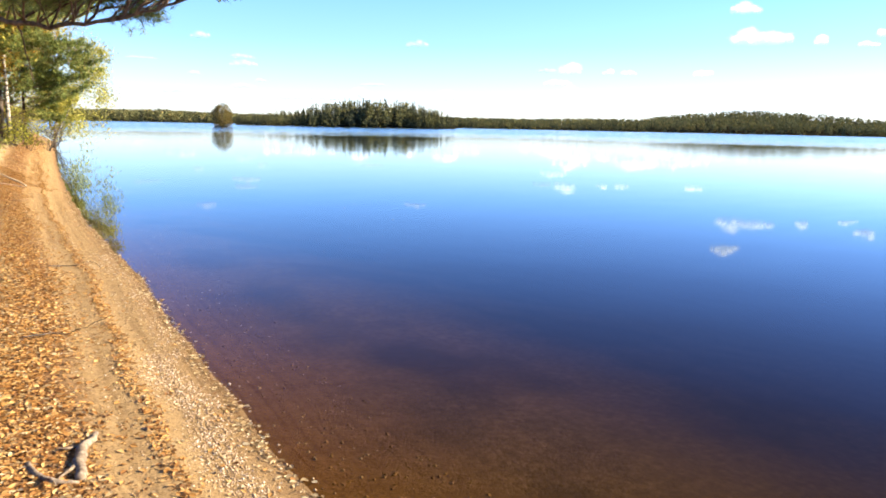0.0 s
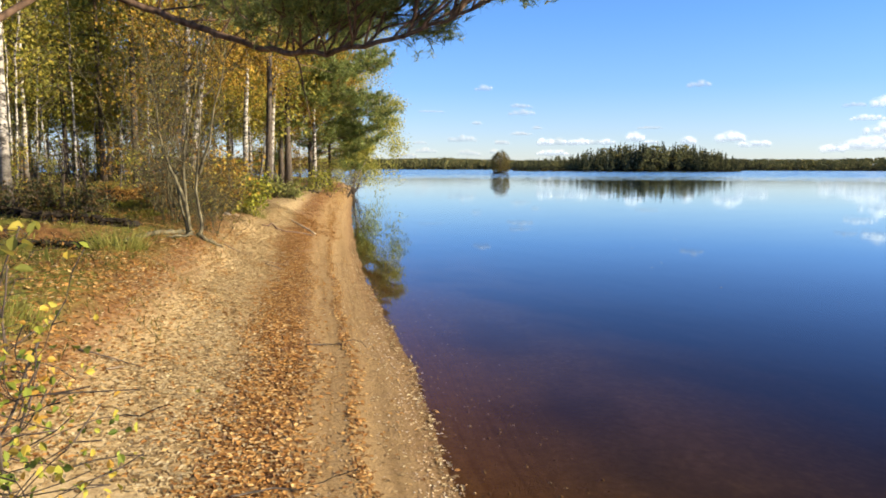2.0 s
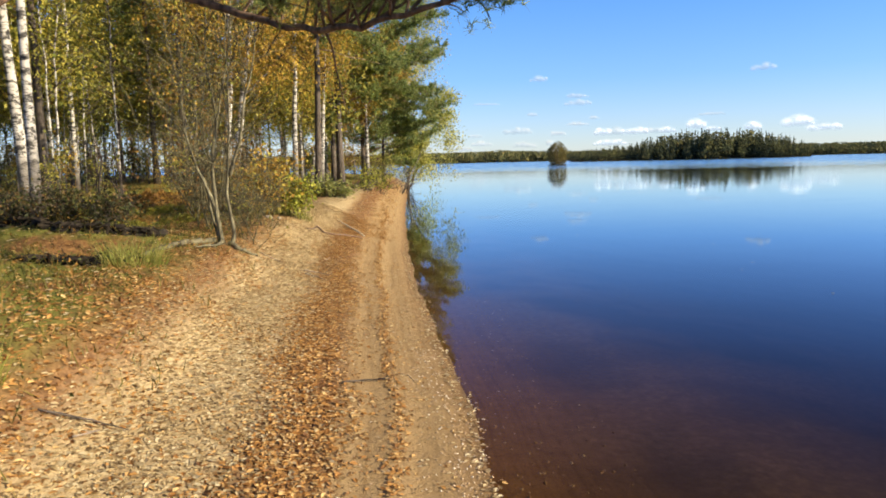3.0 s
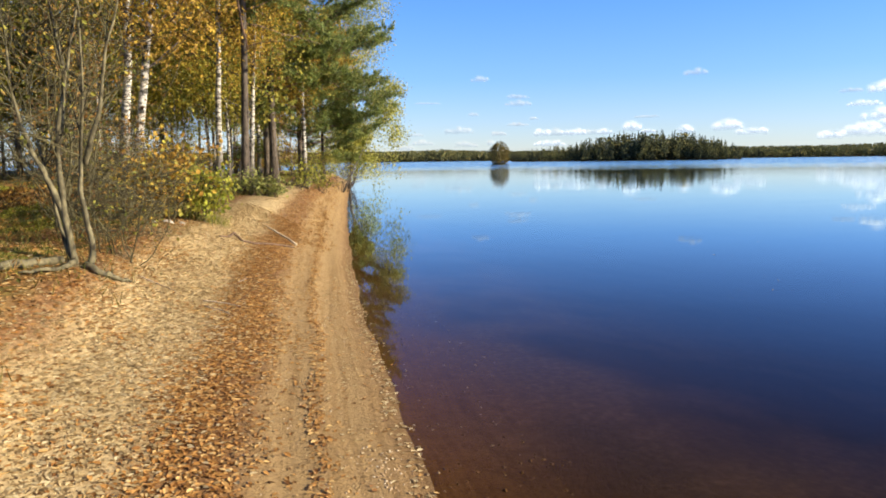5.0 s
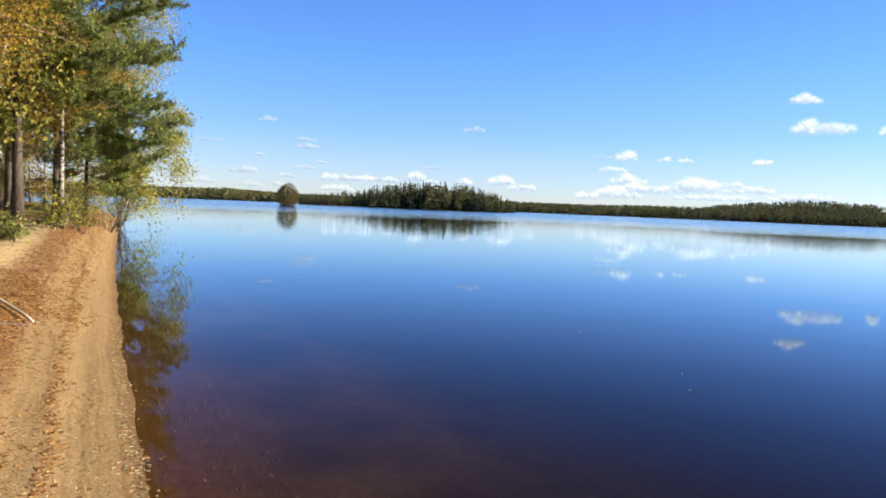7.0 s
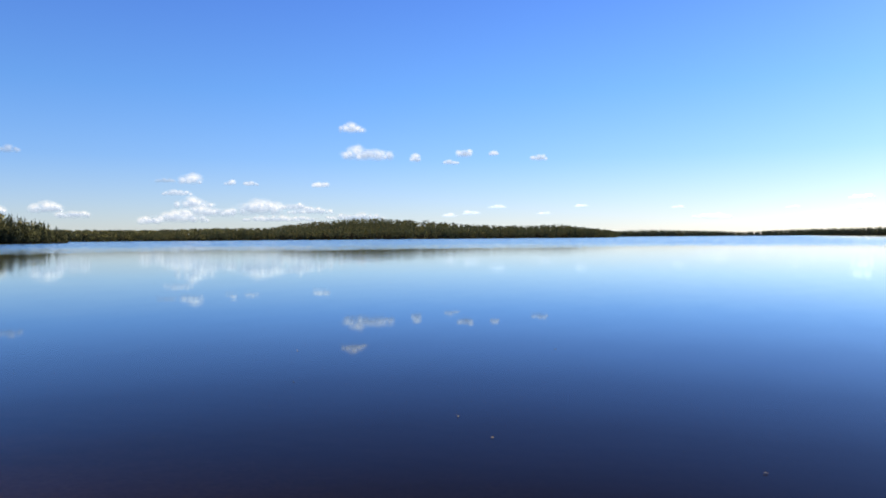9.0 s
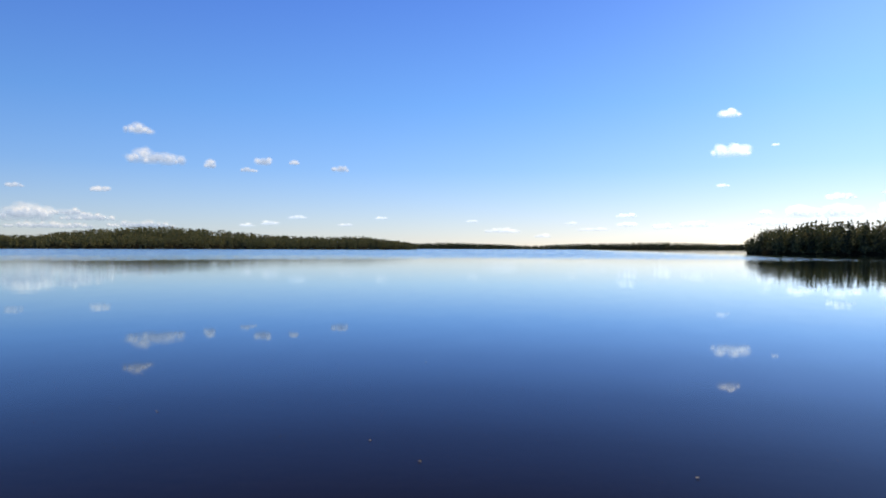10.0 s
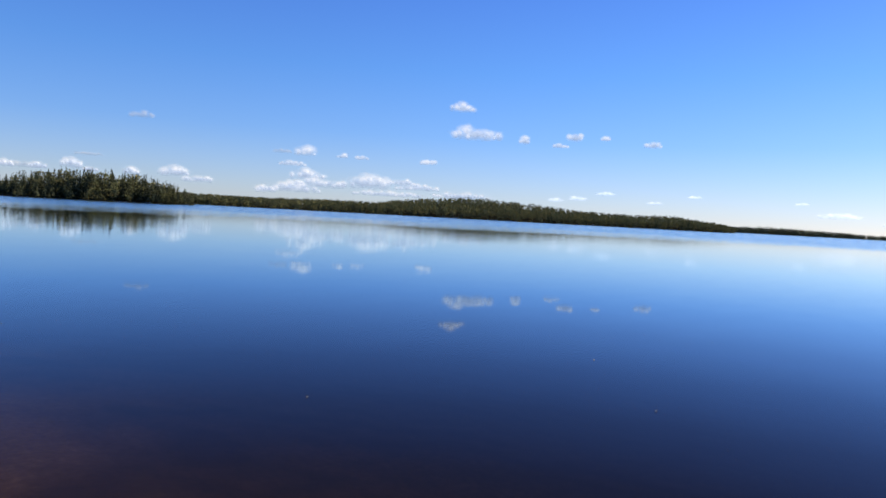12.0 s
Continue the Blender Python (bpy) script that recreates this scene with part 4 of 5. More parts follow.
def gnarled_shrub():
    """Two crooked mossy stems that fork low and carry a haze of fine twigs."""
    rng = np.random.default_rng(71)
    tree = thing("gnarled_shrub", "gnarled grey multi-stemmed shrub, nearly leafless, on the bank", "bush", at=on_ground(-2.58, 13.0))
    stems = [([(0, 0, -0.08), (-0.03, 0.02, 0.16), (-0.06, 0, 0.42), (-0.07, 0.03, 0.80), (-0.04, 0.05, 1.06), (0.03, 0.06, 1.40), (0.15, 0.1, 2.0), (0.22, 0.1, 2.6), (0.25, 0.12, 3.3)], 0.028),
             ([(-0.06, 0, 0.40), (-0.13, -0.03, 0.60), (-0.21, -0.05, 0.82), (-0.30, 0, 1.2), (-0.31, 0.02, 1.7), (-0.40, 0.05, 2.3)], 0.024),
             ([(0.07, -0.02, -0.06), (0.12, 0, 0.12), (0.085, 0.02, 0.33), (0.07, 0.02, 0.56), (0.10, 0.0, 0.74), (0.13, 0.02, 1.05), (0.14, 0, 1.55), (0.13, 0.04, 2.1), (0.2, 0.05, 3.0)], 0.025),
             ([(0.10, 0.0, 0.72), (0.22, -0.05, 1.05), (0.30, -0.06, 1.5), (0.44, -0.05, 2.0), (0.50, 0, 2.7)], 0.020),
             ([(-0.03, 0.04, -0.05), (-0.12, 0.08, 0.30), (-0.16, 0.06, 0.62), (-0.26, 0.1, 1.0), (-0.30, 0.1, 1.6)], 0.016),
             ([(-0.07, 0.03, 0.85), (-0.02, 0.16, 1.3), (-0.10, 0.22, 1.9), (-0.06, 0.25, 2.7)], 0.020)]
    ends = []
    for pts, r0 in stems:
        pts = np.array(pts, float)
        k = 6 * len(pts)
        fine = np.stack([np.interp(np.linspace(0, len(pts) - 1, k), np.arange(len(pts)), pts[:, j]) for j in range(3)], -1)
        fine[1:-1] = (fine[:-2] + fine[1:-1] + fine[2:]) / 3
        fine += np.cumsum(rng.normal(size=fine.shape) * 0.006, axis=0) * np.linspace(0.2, 1, k)[:, None]
        g, gt = Geo(), Geo()
        g.tube(fine, np.linspace(1, 0.12, k) ** 1.25 * r0 * (1 + 0.06 * rng.normal(size=k)), 8)
        for q in range(26):
            i = int(rng.integers(k // 4, k))
            if fine[i, 2] < 0.7:
                continue
            tw = wander(rng, fine[i], (rng.normal(), rng.normal(), 1.0), rng.uniform(0.4, 1.0), 6, 0.2, 0.01)
            gt.tube(tw, np.linspace(0.005, 0.0015, 7), 4)
            ends.append(tw[2:])
            for _ in range(3):
                t2 = wander(rng, tw[rng.integers(1, 7)], (rng.normal(), rng.normal(), 0.5), rng.uniform(0.15, 0.45), 4, 0.2, 0.0)
                gt.tube(t2, np.linspace(0.003, 0.0012, 5), 3)
                ends.append(t2[1:])
        stem = part("stem", g, M_MOSSY, tree, smooth=True)
        part("twigs", gt, M_THICKET, stem, "fine olive-brown twigs", smooth=True)
    cc = np.concatenate(ends)
    g = Geo()
    g.oval_leaves(cc[rng.integers(0, len(cc), 420)] + rng.normal(size=(420, 3)) * 0.03, 0.032 * (0.6 + 0.7 * rng.random(420)), rng)
    part("foliage", g, M_LIME, tree, "few small yellow-green leaves")


gnarled_shrub()
THICKET = "bare shrub of thin arching olive twigs"
for k, (bx, by, bt, bw) in enumerate([(-2.45, 13.7, 0.9, 0.9), (-2.75, 14.3, 1.1, 1.1), (-2.55, 15.0, 1.0, 1.0), (-3.15, 14.9, 1.2, 1.2), (-3.0, 15.9, 1.2, 1.2), (-2.6, 17.6, 1.3, 1.1), (-3.4, 16.9, 1.2, 1.2)]):
    bush("bare_shrub", 83 + k, bx, by, bt, bw, M_THICKET, M_RUST if k % 2 else M_LIME, 8, 90, 0.035, THICKET, 0.22, (0.1, -0.05), 0.006, group="bare shrubs", z_from=0.1)
for k, (bx, by, bt) in enumerate([(-3.0, 14.5, 2.4), (-3.4, 15.6, 2.8), (-3.8, 17.2, 3.0), (-3.1, 17.0, 2.2)]):
    bush("bare_shrub", 160 + k, bx, by, bt, 1.3, M_THICKET, M_RUST, 6, 320, 0.04, "tall thin-twigged brown shrub with sparse rust leaves", 0.17, (0.05, 0), 0.011, group="bare shrubs", z_from=0.25, rise=0.3)
bush("bare_shrub", 72, -5.0, 16.6, 1.7, 0.5, M_TWIG, M_LIME, 3, 40, 0.05, "dark bare shrub with upright stems in the heath", 0.14, (0, 0), 0.024, group="bare shrubs")
bush("bare_shrub", 73, -4.65, 16.7, 1.4, 0.5, M_TWIG, M_LIME, 3, 40, 0.05, "dark bare shrub with upright stems in the heath", 0.14, (0.1, 0), 0.022, group="bare shrubs")
# low shrubs whose dark leaf colour stands in for the shadow on the moss
for k, (bx, by, bw) in enumerate([(-4.3, 13.35, 0.8), (-5.0, 13.7, 0.9), (-5.6, 14.6, 0.9), (-3.75, 13.15, 0.6), (-6.4, 14.6, 1.0)]):
    bush("bilberry_shrub", 140 + k, bx, by, 0.42, bw, M_TWIG, M_SHADE_BILBERRY, 12, 1300, 0.038, "low bilberry shrub with dark green leaves standing in for shade on the forest floor", 0.2, (0, 0), 0.004, "shrub", z_from=0.02, group="bilberry shrubs")


def hummock(seed, x, y, wide, tall, material, count, leaf, label, category):
    """A low rounded cushion of tiny leaves or moss shoots on the forest floor."""
    rng = np.random.default_rng(seed)
    a, r = rng.random(count) * 6.283, rng.random(count) ** 0.55
    edge = wide * 0.5 * (1 + 0.22 * np.sin(2 * a + seed) + 0.13 * np.sin(5 * a + 2 * seed))
    px, py = edge * r * np.cos(a), edge * r * np.sin(a)
    knobs = 0.75 + 0.3 * np.sin(px * 17 / wide + seed) * np.cos(py * 14 / wide)
    z = height(px + x, py + y) - ground_at(x, y) + tall * (1 - r ** 2.2) * knobs * (0.7 + 0.4 * rng.random(count))
    g = Geo()
    g.leaves(np.stack([px, py, z], -1), leaf * (0.6 + 0.7 * rng.random(count)), rng, 0.25, 0.72, 0.2)
    tree = thing(category.replace(" ", "_"), label, category, group="hummocks of the forest floor", at=on_ground(x, y))
    part("leaves", g, material, tree)


for k, (hx, hy, hw, ht) in enumerate([(-3.64, 15.6, 0.9, 0.12), (-5.33, 17.1, 1.3, 0.16), (-4.1, 17.0, 0.9, 0.14), (-5.75, 20.8, 1.7, 0.22), (-4.05, 14.4, 0.8, 0.1), (-6.9, 19.0, 1.5, 0.2), (-3.95, 18.9, 1.2, 0.16)]):
    hummock(200 + k, hx, hy, hw, ht, M_MOSS, int(2600 * hw), 0.032, "low cushion of sunlit yellow-green moss", "moss cushion")
for k, (hx, hy, hw, ht) in enumerate([(-4.7, 17.9, 1.1, 0.26), (-4.4, 15.6, 0.9, 0.18), (-3.6, 17.6, 0.9, 0.26), (-5.0, 19.6, 1.3, 0.3), (-6.3, 16.4, 1.2, 0.24), (-4.2, 20.6, 1.4, 0.32), (-5.9, 15.5, 0.8, 0.16)]):
    hummock(220 + k, hx, hy, hw, ht, M_RUST, int(1700 * hw), 0.045, "low rust-brown heath hummock on the forest floor", "heath hummock")
bush("yellow_bush", 76, -2.6, 16.2, 0.98, 1.0, M_THICKET, M_GOLD, 14, 1300, 0.055, "bush with golden yellow leaves at the edge of the beach", 0.18, (0.15, -0.1), 0.007, z_from=0.12, near=True)
bush("green_bush", 77, -2.17, 16.7, 0.85, 0.6, M_THICKET, M_BUSHGREEN, 12, 1000, 0.055, "bush with yellow-green leaves at the edge of the beach", 0.18, (0.12, -0.1), 0.006, z_from=0.05, near=True)
bush("yellow_sapling", 78, -2.26, 6.3, 0.92, 0.8, M_TWIG, M_SAPLING, 10, 1300, 0.025, "young sapling with green and yellow leaves on the beach", 0.16, (-0.08, 0.0), 0.005, "sapling", 0.15, near=True)
bush("yellow_sapling", 79, -2.75, 7.9, 0.9, 0.4, M_TWIG, M_LIME, 2, 26, 0.07, "thin sapling with a few lime leaves", 0.14, (0.05, 0), 0.006, "sapling", 0.5, near=True)
for k, (bx, by, bt, bw, mat, cnt) in enumerate([(-1.55, 22.6, 0.34, 0.9, M_HEATHER, 620), (-2.0, 23.0, 0.40, 1.0, M_HEATHER, 620), (-2.6, 19.4, 0.7, 0.9, M_LIME, 260), (-0.9, 27.0, 0.8, 0.9, M_BUSHGREEN, 360),
                                                (-0.4, 33.0, 1.3, 1.2, M_LIME, 420), (0.2, 38.5, 1.5, 1.3, M_LIME, 460), (-3.1, 18.6, 0.9, 1.0, M_ORANGE, 340), (-0.2, 30.0, 0.9, 0.9, M_BUSHGREEN, 300)]):
    bush("low_bush", 90 + k, bx, by, bt, bw, M_TWIG, mat, 8, cnt, 0.07, "low leafy bush along the edge of the wood", 0.18, (0.1, 0), 0.009, z_from=0.15, group="low bushes")
rng = np.random.default_rng(19)
BRUSH = [bush("woodland_brush", 130, -5.2, 23.0, 1.5, 1.3, M_TWIG, M_LIME, 5, 420, 0.08, "leafy brush in the undergrowth of the wood", 0.2, (0, 0), 0.009, z_from=0.15, group="brush of the wood"),
         bush("woodland_brush", 131, -6.4, 27.0, 1.8, 1.5, M_TWIG, M_ORANGE, 5, 420, 0.08, "orange-leaved brush in the undergrowth of the wood", 0.2, (0, 0), 0.009, z_from=0.15, group="brush of the wood"),
         bush("woodland_brush", 132, -4.4, 31.0, 1.3, 1.4, M_TWIG, M_HEATH, 6, 380, 0.075, "brown twiggy brush in the undergrowth of the wood", 0.22, (0, 0), 0.008, z_from=0.1, group="brush of the wood")]
for k in range(74):
    y = rng.uniform(18, 59)
    x = shore_x(y) - rng.uniform(2.2, 17.0 if y < 45 else 11.0)
    if x > -4.6 and y < 24:
        continue
    copy_thing(BRUSH[k % 3], place(x, y, rng.uniform(0, 360)) @ Matrix.Scale(rng.uniform(0.35, 0.8) * (1 if y < 28 else 1.9), 4))
for k, (bx, by, bt) in enumerate([(1.35, 40.0, 1.8), (1.75, 43.5, 2.0), (2.2, 47.0, 1.7), (1.0, 37.6, 1.2)]):
    bush("bare_waterside_shrub", 110 + k, bx, by, bt, 1.5, M_TWIG, M_LIME, 7, 60, 0.06, "bare twiggy shrub leaning over the water", 0.16, (0.45, -0.1), 0.012, group="waterside shrubs")


# ---- clouds ----
def cloud(seed, bearing, elevation, wide, tall, material, far, label):
    """A fair-weather cloud: a flat grey base with heaped lumps in relief, each bright on top; sizes in degrees, elevation to its middle."""
    rng = np.random.default_rng(seed)
    c = min(150, max(28, int(wide * 34)))
    r = max(14, int(tall * 34))
    s, t = np.meshgrid(np.linspace(-0.6, 0.6, c), np.linspace(-0.2, 1.2, r), indexing="ij")
    asp = wide / tall
    lumps = int(min(22, max(4, asp * 2.4)))
    dens = np.maximum(-0.6, 1 - np.sqrt((s / 0.46) ** 2 + ((t - 0.32) / 0.40) ** 2))
    lift = np.clip(t, 0, 1)
    for k in range(lumps):
        q = -0.44 + 0.88 * (k + rng.random()) / lumps
        top = (1 - (2 * q) ** 2) ** 0.5 * rng.uniform(0.45, 1.05)
        rt = top * rng.uniform(0.36, 0.6)
        rs = max(0.035, rt / asp * rng.uniform(1.0, 1.8))
        mid = top - rt
        d = 1 - np.sqrt(((s - q) / rs) ** 2 + ((t - mid) / np.where(t > mid, rt, max(rt, mid + 0.05))) ** 2)
        lift = np.where(d > dens, np.clip((t - mid + rt) / (2 * rt), 0, 1), lift)
        dens = np.maximum(dens, d)
    dens = np.minimum(dens + 0.10, (t + 0.10) * 5)
    dens = np.minimum(dens, np.minimum(np.minimum(1, (0.6 - np.abs(s)) * 12), (1.2 - t) * 6))
    d = far - np.maximum(dens, 0) * far * radians(tall) * 0.6
    b = np.radians(bearing + s * wide)
    e = np.radians(elevation + (t - 0.45) * tall)
    v = np.stack([d * np.cos(e) * np.sin(b), d * np.cos(e) * np.cos(b) + 9.0, d * np.sin(e) + 1.46], -1).reshape(-1, 3)
    i = np.arange(c * r).reshape(c, r)
    f = np.stack([i[:-1, :-1], i[1:, :-1], i[1:, 1:], i[:-1, 1:]], -1).reshape(-1, 4)
    g = Geo()
    g.add(v, f[dens.ravel()[f].max(axis=1) > -0.25])
    me = g.mesh("cloud", material, True)
    me.attributes.new("body", "FLOAT", "POINT").data.foreach_set("value", (dens * 1.15).ravel())
    me.attributes.new("lift", "FLOAT", "POINT").data.foreach_set("value", (0.62 * lift + 0.30 * np.clip(t, 0, 1) + 0.02).ravel())
    tagged(new("cloud", me), label, "cloud", "fair-weather clouds", "structure")


# bearing, elevation, width and height of each, in degrees
CLOUDS_HIGH = [(56.2, 8.88, 2.5, 0.92), (57.4, 6.89, 4.9, 1.26), (61.3, 6.49, 0.8, 0.7), (64.2, 6.14, 1.5, 0.4), (65.4, 6.89, 1.6, 0.79), (67.7, 6.81, 1, 0.39), (43.7, 4.68, 1.8, 0.9), (46.7, 4.42, 0.9, 0.45), (48.2, 4.36, 1.3, 0.36), (53.5, 4.31, 1.1, 0.48), (71.3, 6.43, 1.5, 0.62), (53.8, 4.35, 1, 0.4)]
CLOUDS_BANK = [(42.8, 1.77, 5, 1), (42.8, 3.6, 2.3, 0.5), (44, 2.86, 2.8, 1.09), (45, 2.23, 4.3, 1), (48.7, 2.56, 4.2, 1.52), (51.5, 2.61, 2.6, 0.67), (52.9, 2.27, 4.1, 0.62), (50.4, 1.62, 6.5, 0.54), (56.4, 1.77, 5.3, 0.61), (40.8, 1.48, 1.8, 0.69), (20.2, 2.15, 1.5, 0.74), (22.6, 2.14, 2.4, 0.66), (25, 2.16, 1.1, 0.63), (27.1, 2.51, 1.3, 0.95), (28.3, 2.12, 1.1, 0.45), (31.1, 2.2, 1.2, 0.77), (34.2, 2.38, 2.4, 0.91), (35.8, 1.92, 2.5, 0.69), (20.8, 1.26, 3, 0.53)]
CLOUDS_WEST = [(13.5, 2.36, 2.6, 0.66), (18.5, 2.76, 1.4, 0.27), (16.7, 2.04, 1.3, 0.36), (10, 2.03, 1.3, 0.34), (10.5, 1.42, 1.9, 0.48), (14.1, 1.25, 2.1, 0.57), (9.1, 1.03, 1.6, 0.52), (16.1, 1.33, 0.9, 0.45), (21, 2.1, 3.4, 0.63), (24.1, 2.07, 2.7, 0.46)]
CLOUDS_THIN = [(18.2, 4.99, 1.9, 0.49), (14.7, 3.6, 0.9, 0.31), (15.2, 6.37, 1.6, 0.56), (31.7, 6.36, 1.7, 0.58), (11, 4.53, 2.3, 0.21), (18.2, 4.47, 2.3, 0.6), (18.1, 2.8, 1.6, 0.35), (19.5, 3.22, 0.9, 0.26), (28.2, 3.17, 2.2, 0.27), (42, 4.51, 1.7, 0.41), (16.7, 2.14, 1.3, 0.39)]
CLOUDS_SUNWARD = [(102, 10.26, 1.7, 0.72), (102.1, 7.53, 3.3, 1.12), (105.1, 7.76, 0.6, 0.25), (115.2, 6.79, 3.5, 1.2), (113.7, 4.79, 2, 0.56), (109.3, 3.87, 2.2, 0.62), (112.3, 4.08, 1.1, 0.48), (101.5, 4.89, 0.9, 0.35), (94.4, 2.7, 1.8, 0.36), (94.4, 2.02, 1.8, 0.45), (97.1, 1.84, 1.7, 0.54), (99.6, 2.03, 2.6, 0.62), (104.5, 2.82, 1.2, 0.43), (113.7, 2.83, 5.2, 1.59), (112.6, 3.18, 2.1, 0.56), (106.9, 2.82, 2.6, 0.93), (109.2, 2.91, 3.6, 1.16), (104.6, 2.1, 3.2, 0.65)]
CLOUDS_FAR = [(90.1, 2.09, 1, 0.27), (74.7, 2.48, 1.2, 0.27), (71.8, 1.92, 1.3, 0.27), (84.6, 1.53, 3.1, 0.51), (87.8, 1.09, 1.4, 0.37), (91.8, 1.62, 2.8, 0.32), (65.9, 2.05, 1.5, 0.44), (68, 2.51, 1.6, 0.35), (64.1, 1.84, 1.3, 0.35), (103, 1.73, 1.6, 0.52), (82.1, 2.26, 1, 0.23)]
SKY = [(CLOUDS_HIGH, M_CLOUD, 2600.0, "small white fair-weather cloud over the lake"), (CLOUDS_BANK, M_CLOUD_BANK, 2900.0, "low heaped white cloud with a grey base over the far shore"),
       (CLOUDS_WEST, M_CLOUD_THIN, 3100.0, "low pale cloud with a grey base over the far shore"), (CLOUDS_THIN, M_CLOUD_THIN, 2700.0, "thin faint streak of grey cloud"),
       (CLOUDS_SUNWARD, M_CLOUD_SUNWARD, 2800.0, "bright white cloud towards the sun"), (CLOUDS_FAR, M_CLOUD_HAZE, 3200.0, "small hazy white cloud low over the far shore")]
for row, (group, material, far, label) in enumerate(SKY):
    for k, c in enumerate(group):
        cloud(200 + 40 * row + k, *c, material, far, label)


M_OLIVE = leaf_material("short_grass_blades", [(0.0, (0.07, 0.08, 0.016)), (0.6, (0.16, 0.155, 0.032)), (1.0, (0.28, 0.22, 0.06))])

# ---- fallen leaves, pebbles, undergrowth ----
def scatter(rng, many, y0, y1, d0, d1, soft=0.08, thin_far=0.0, sway=1.0):
    """Places along the shore between two distances from the water."""
    y = y0 + (y1 - y0) * rng.random(many) ** (1 + thin_far)
    d = d0 + (d1 - d0) * rng.random(many) + rng.normal(size=many) * soft
    d = d + sway * (0.07 * np.sin(y * 1.3) + 0.05 * np.sin(y * 3.7 + 2))
    x = shore_x(y) - d
    return np.stack([x, y, height(x, y)], -1)


def litter(name, material, label, spots, seed, flat=0.85):
    rng = np.random.default_rng(seed)
    g = Geo()
    for p, size, lift in spots:
        p = p.copy()
        bare = ((p[:, 0] + 2.2) / 0.30) ** 2 + ((p[:, 1] - 7.0) / 0.36) ** 2 < 1 + 0.4 * rng.normal(size=len(p))
        p = p[~bare]
        p[:, 2] += lift * 0.5 * rng.random(len(p)) + 0.004
        near = p[:, 1] < 11
        g.oval_leaves(p[near], size * 0.82 * (0.55 + 0.75 * rng.random(near.sum())), rng, flat, 0.62)
        g.leaves(p[~near], size * (0.55 + 0.75 * rng.random((~near).sum())), rng, flat, 0.66, 0.10)
    single(name, g, material, label, "leaf litter", "stuff")


rng = np.random.default_rng(11)
litter("pale_leaf_litter", M_LITTER_PALE, "dry pale leaves scattered over the bank", [
    (scatter(rng, 42000, 3.5, 20, 1.15, 1.95, 0.14, 0.6), 0.038, 0.006), (scatter(rng, 3000, 18, 34, 0.9, 1.8, 0.12), 0.05, 0.012), (scatter(rng, 7000, -4, 3.6, 1.15, 1.95, 0.14), 0.038, 0.010),
    (scatter(rng, 1500, 3.0, 19, 0.0, 0.07, 0.025, 0.2, 0.15), 0.034, 0.006), (scatter(rng, 900, 3.0, 16, 0.1, 0.45, 0.05, 0.4), 0.028, 0.006),
    (scatter(rng, 2600, 3, 16, 0.72, 1.25, 0.06, 0.5), 0.036, 0.016), (scatter(rng, 3000, 3, 14, 2.2, 4.5, 0.2), 0.045, 0.015)], 12, 0.92)
rng2 = np.random.default_rng(41)
spots = scatter(rng2, 26, 4.5, 15, 1.35, 2.1, 0.1)
patch = np.repeat(spots, 90, axis=0) + rng2.normal(size=(26 * 90, 3)) * np.array([0.10, 0.16, 0])
patch[:, 2] = height(patch[:, 0], patch[:, 1])
litter("brown_leaf_litter", M_LITTER_BROWN, "rust-brown fallen leaves in a band along the beach", [
    (scatter(rng, 26000, 3.0, 20, 0.80, 1.20, 0.09, 0.6, 0.8), 0.037, 0.011), (scatter(rng, 3600, 3.0, 24, 0.42, 0.49, 0.022, 0.6, 0.25), 0.034, 0.010), (scatter(rng, 6500, 18, 45, 0.35, 1.15, 0.08, 0.2, 0.3), 0.05, 0.012), (scatter(rng, 5500, -4, 3.1, 0.76, 1.24, 0.08), 0.040, 0.012),
    (scatter(rng, 500, 3.0, 16, 0.02, 0.42, 0.05, 0.4), 0.032, 0.006), (scatter(rng, 1100, 3.0, 18, 0.5, 0.8, 0.05, 0.4), 0.034, 0.008), (scatter(rng, 5500, 3.0, 18, 2.2, 5.5, 0.2, 0.2), 0.042, 0.02), (scatter(rng, 3500, 3.5, 18, 1.3, 2.3, 0.2, 0.6), 0.034, 0.012), (scatter(rng, 11000, 4.0, 17, 1.85, 2.7, 0.15, 0.4), 0.040, 0.012), (patch, 0.04, 0.01)], 13)


def octa(g, p, s, rng):
    k = len(p)
    base = np.array([(1, 0, 0), (0, 1, 0), (-1, 0, 0), (0, -1, 0), (0, 0, 0.7), (0, 0, -0.7)])
    v = base[None] * (s[:, None, None] * rng.uniform(0.6, 1.2, (k, 6, 1))) + p[:, None, :]
    f = np.array([(0, 1, 4), (1, 2, 4), (2, 3, 4), (3, 0, 4), (1, 0, 5), (2, 1, 5), (3, 2, 5), (0, 3, 5)])
    g.add(v.reshape(-1, 3), (f[None] + 6 * np.arange(k)[:, None, None]).reshape(-1, 3))


g = Geo()
for many, y0, y1, d0, d1 in ((5200, 3.0, 7.0, 0.10, 0.30), (1400, 6.0, 11, 0.06, 0.28), (900, 3, 14, 0.3, 0.8)):
    p = scatter(rng, many, y0, y1, d0, d1, 0.03, 0.5)
    octa(g, p, rng.uniform(0.004, 0.011, many), rng)
single("beach_gravel", g, M_PEBBLE, "fine gravel of small rounded pebbles at the water's edge", "gravel", "stuff")
g = Geo()
p = scatter(rng, 1100, 3, 16, -0.7, 0.03, 0.03, 0.5)
octa(g, p, rng.uniform(0.005, 0.016, len(p)), rng)
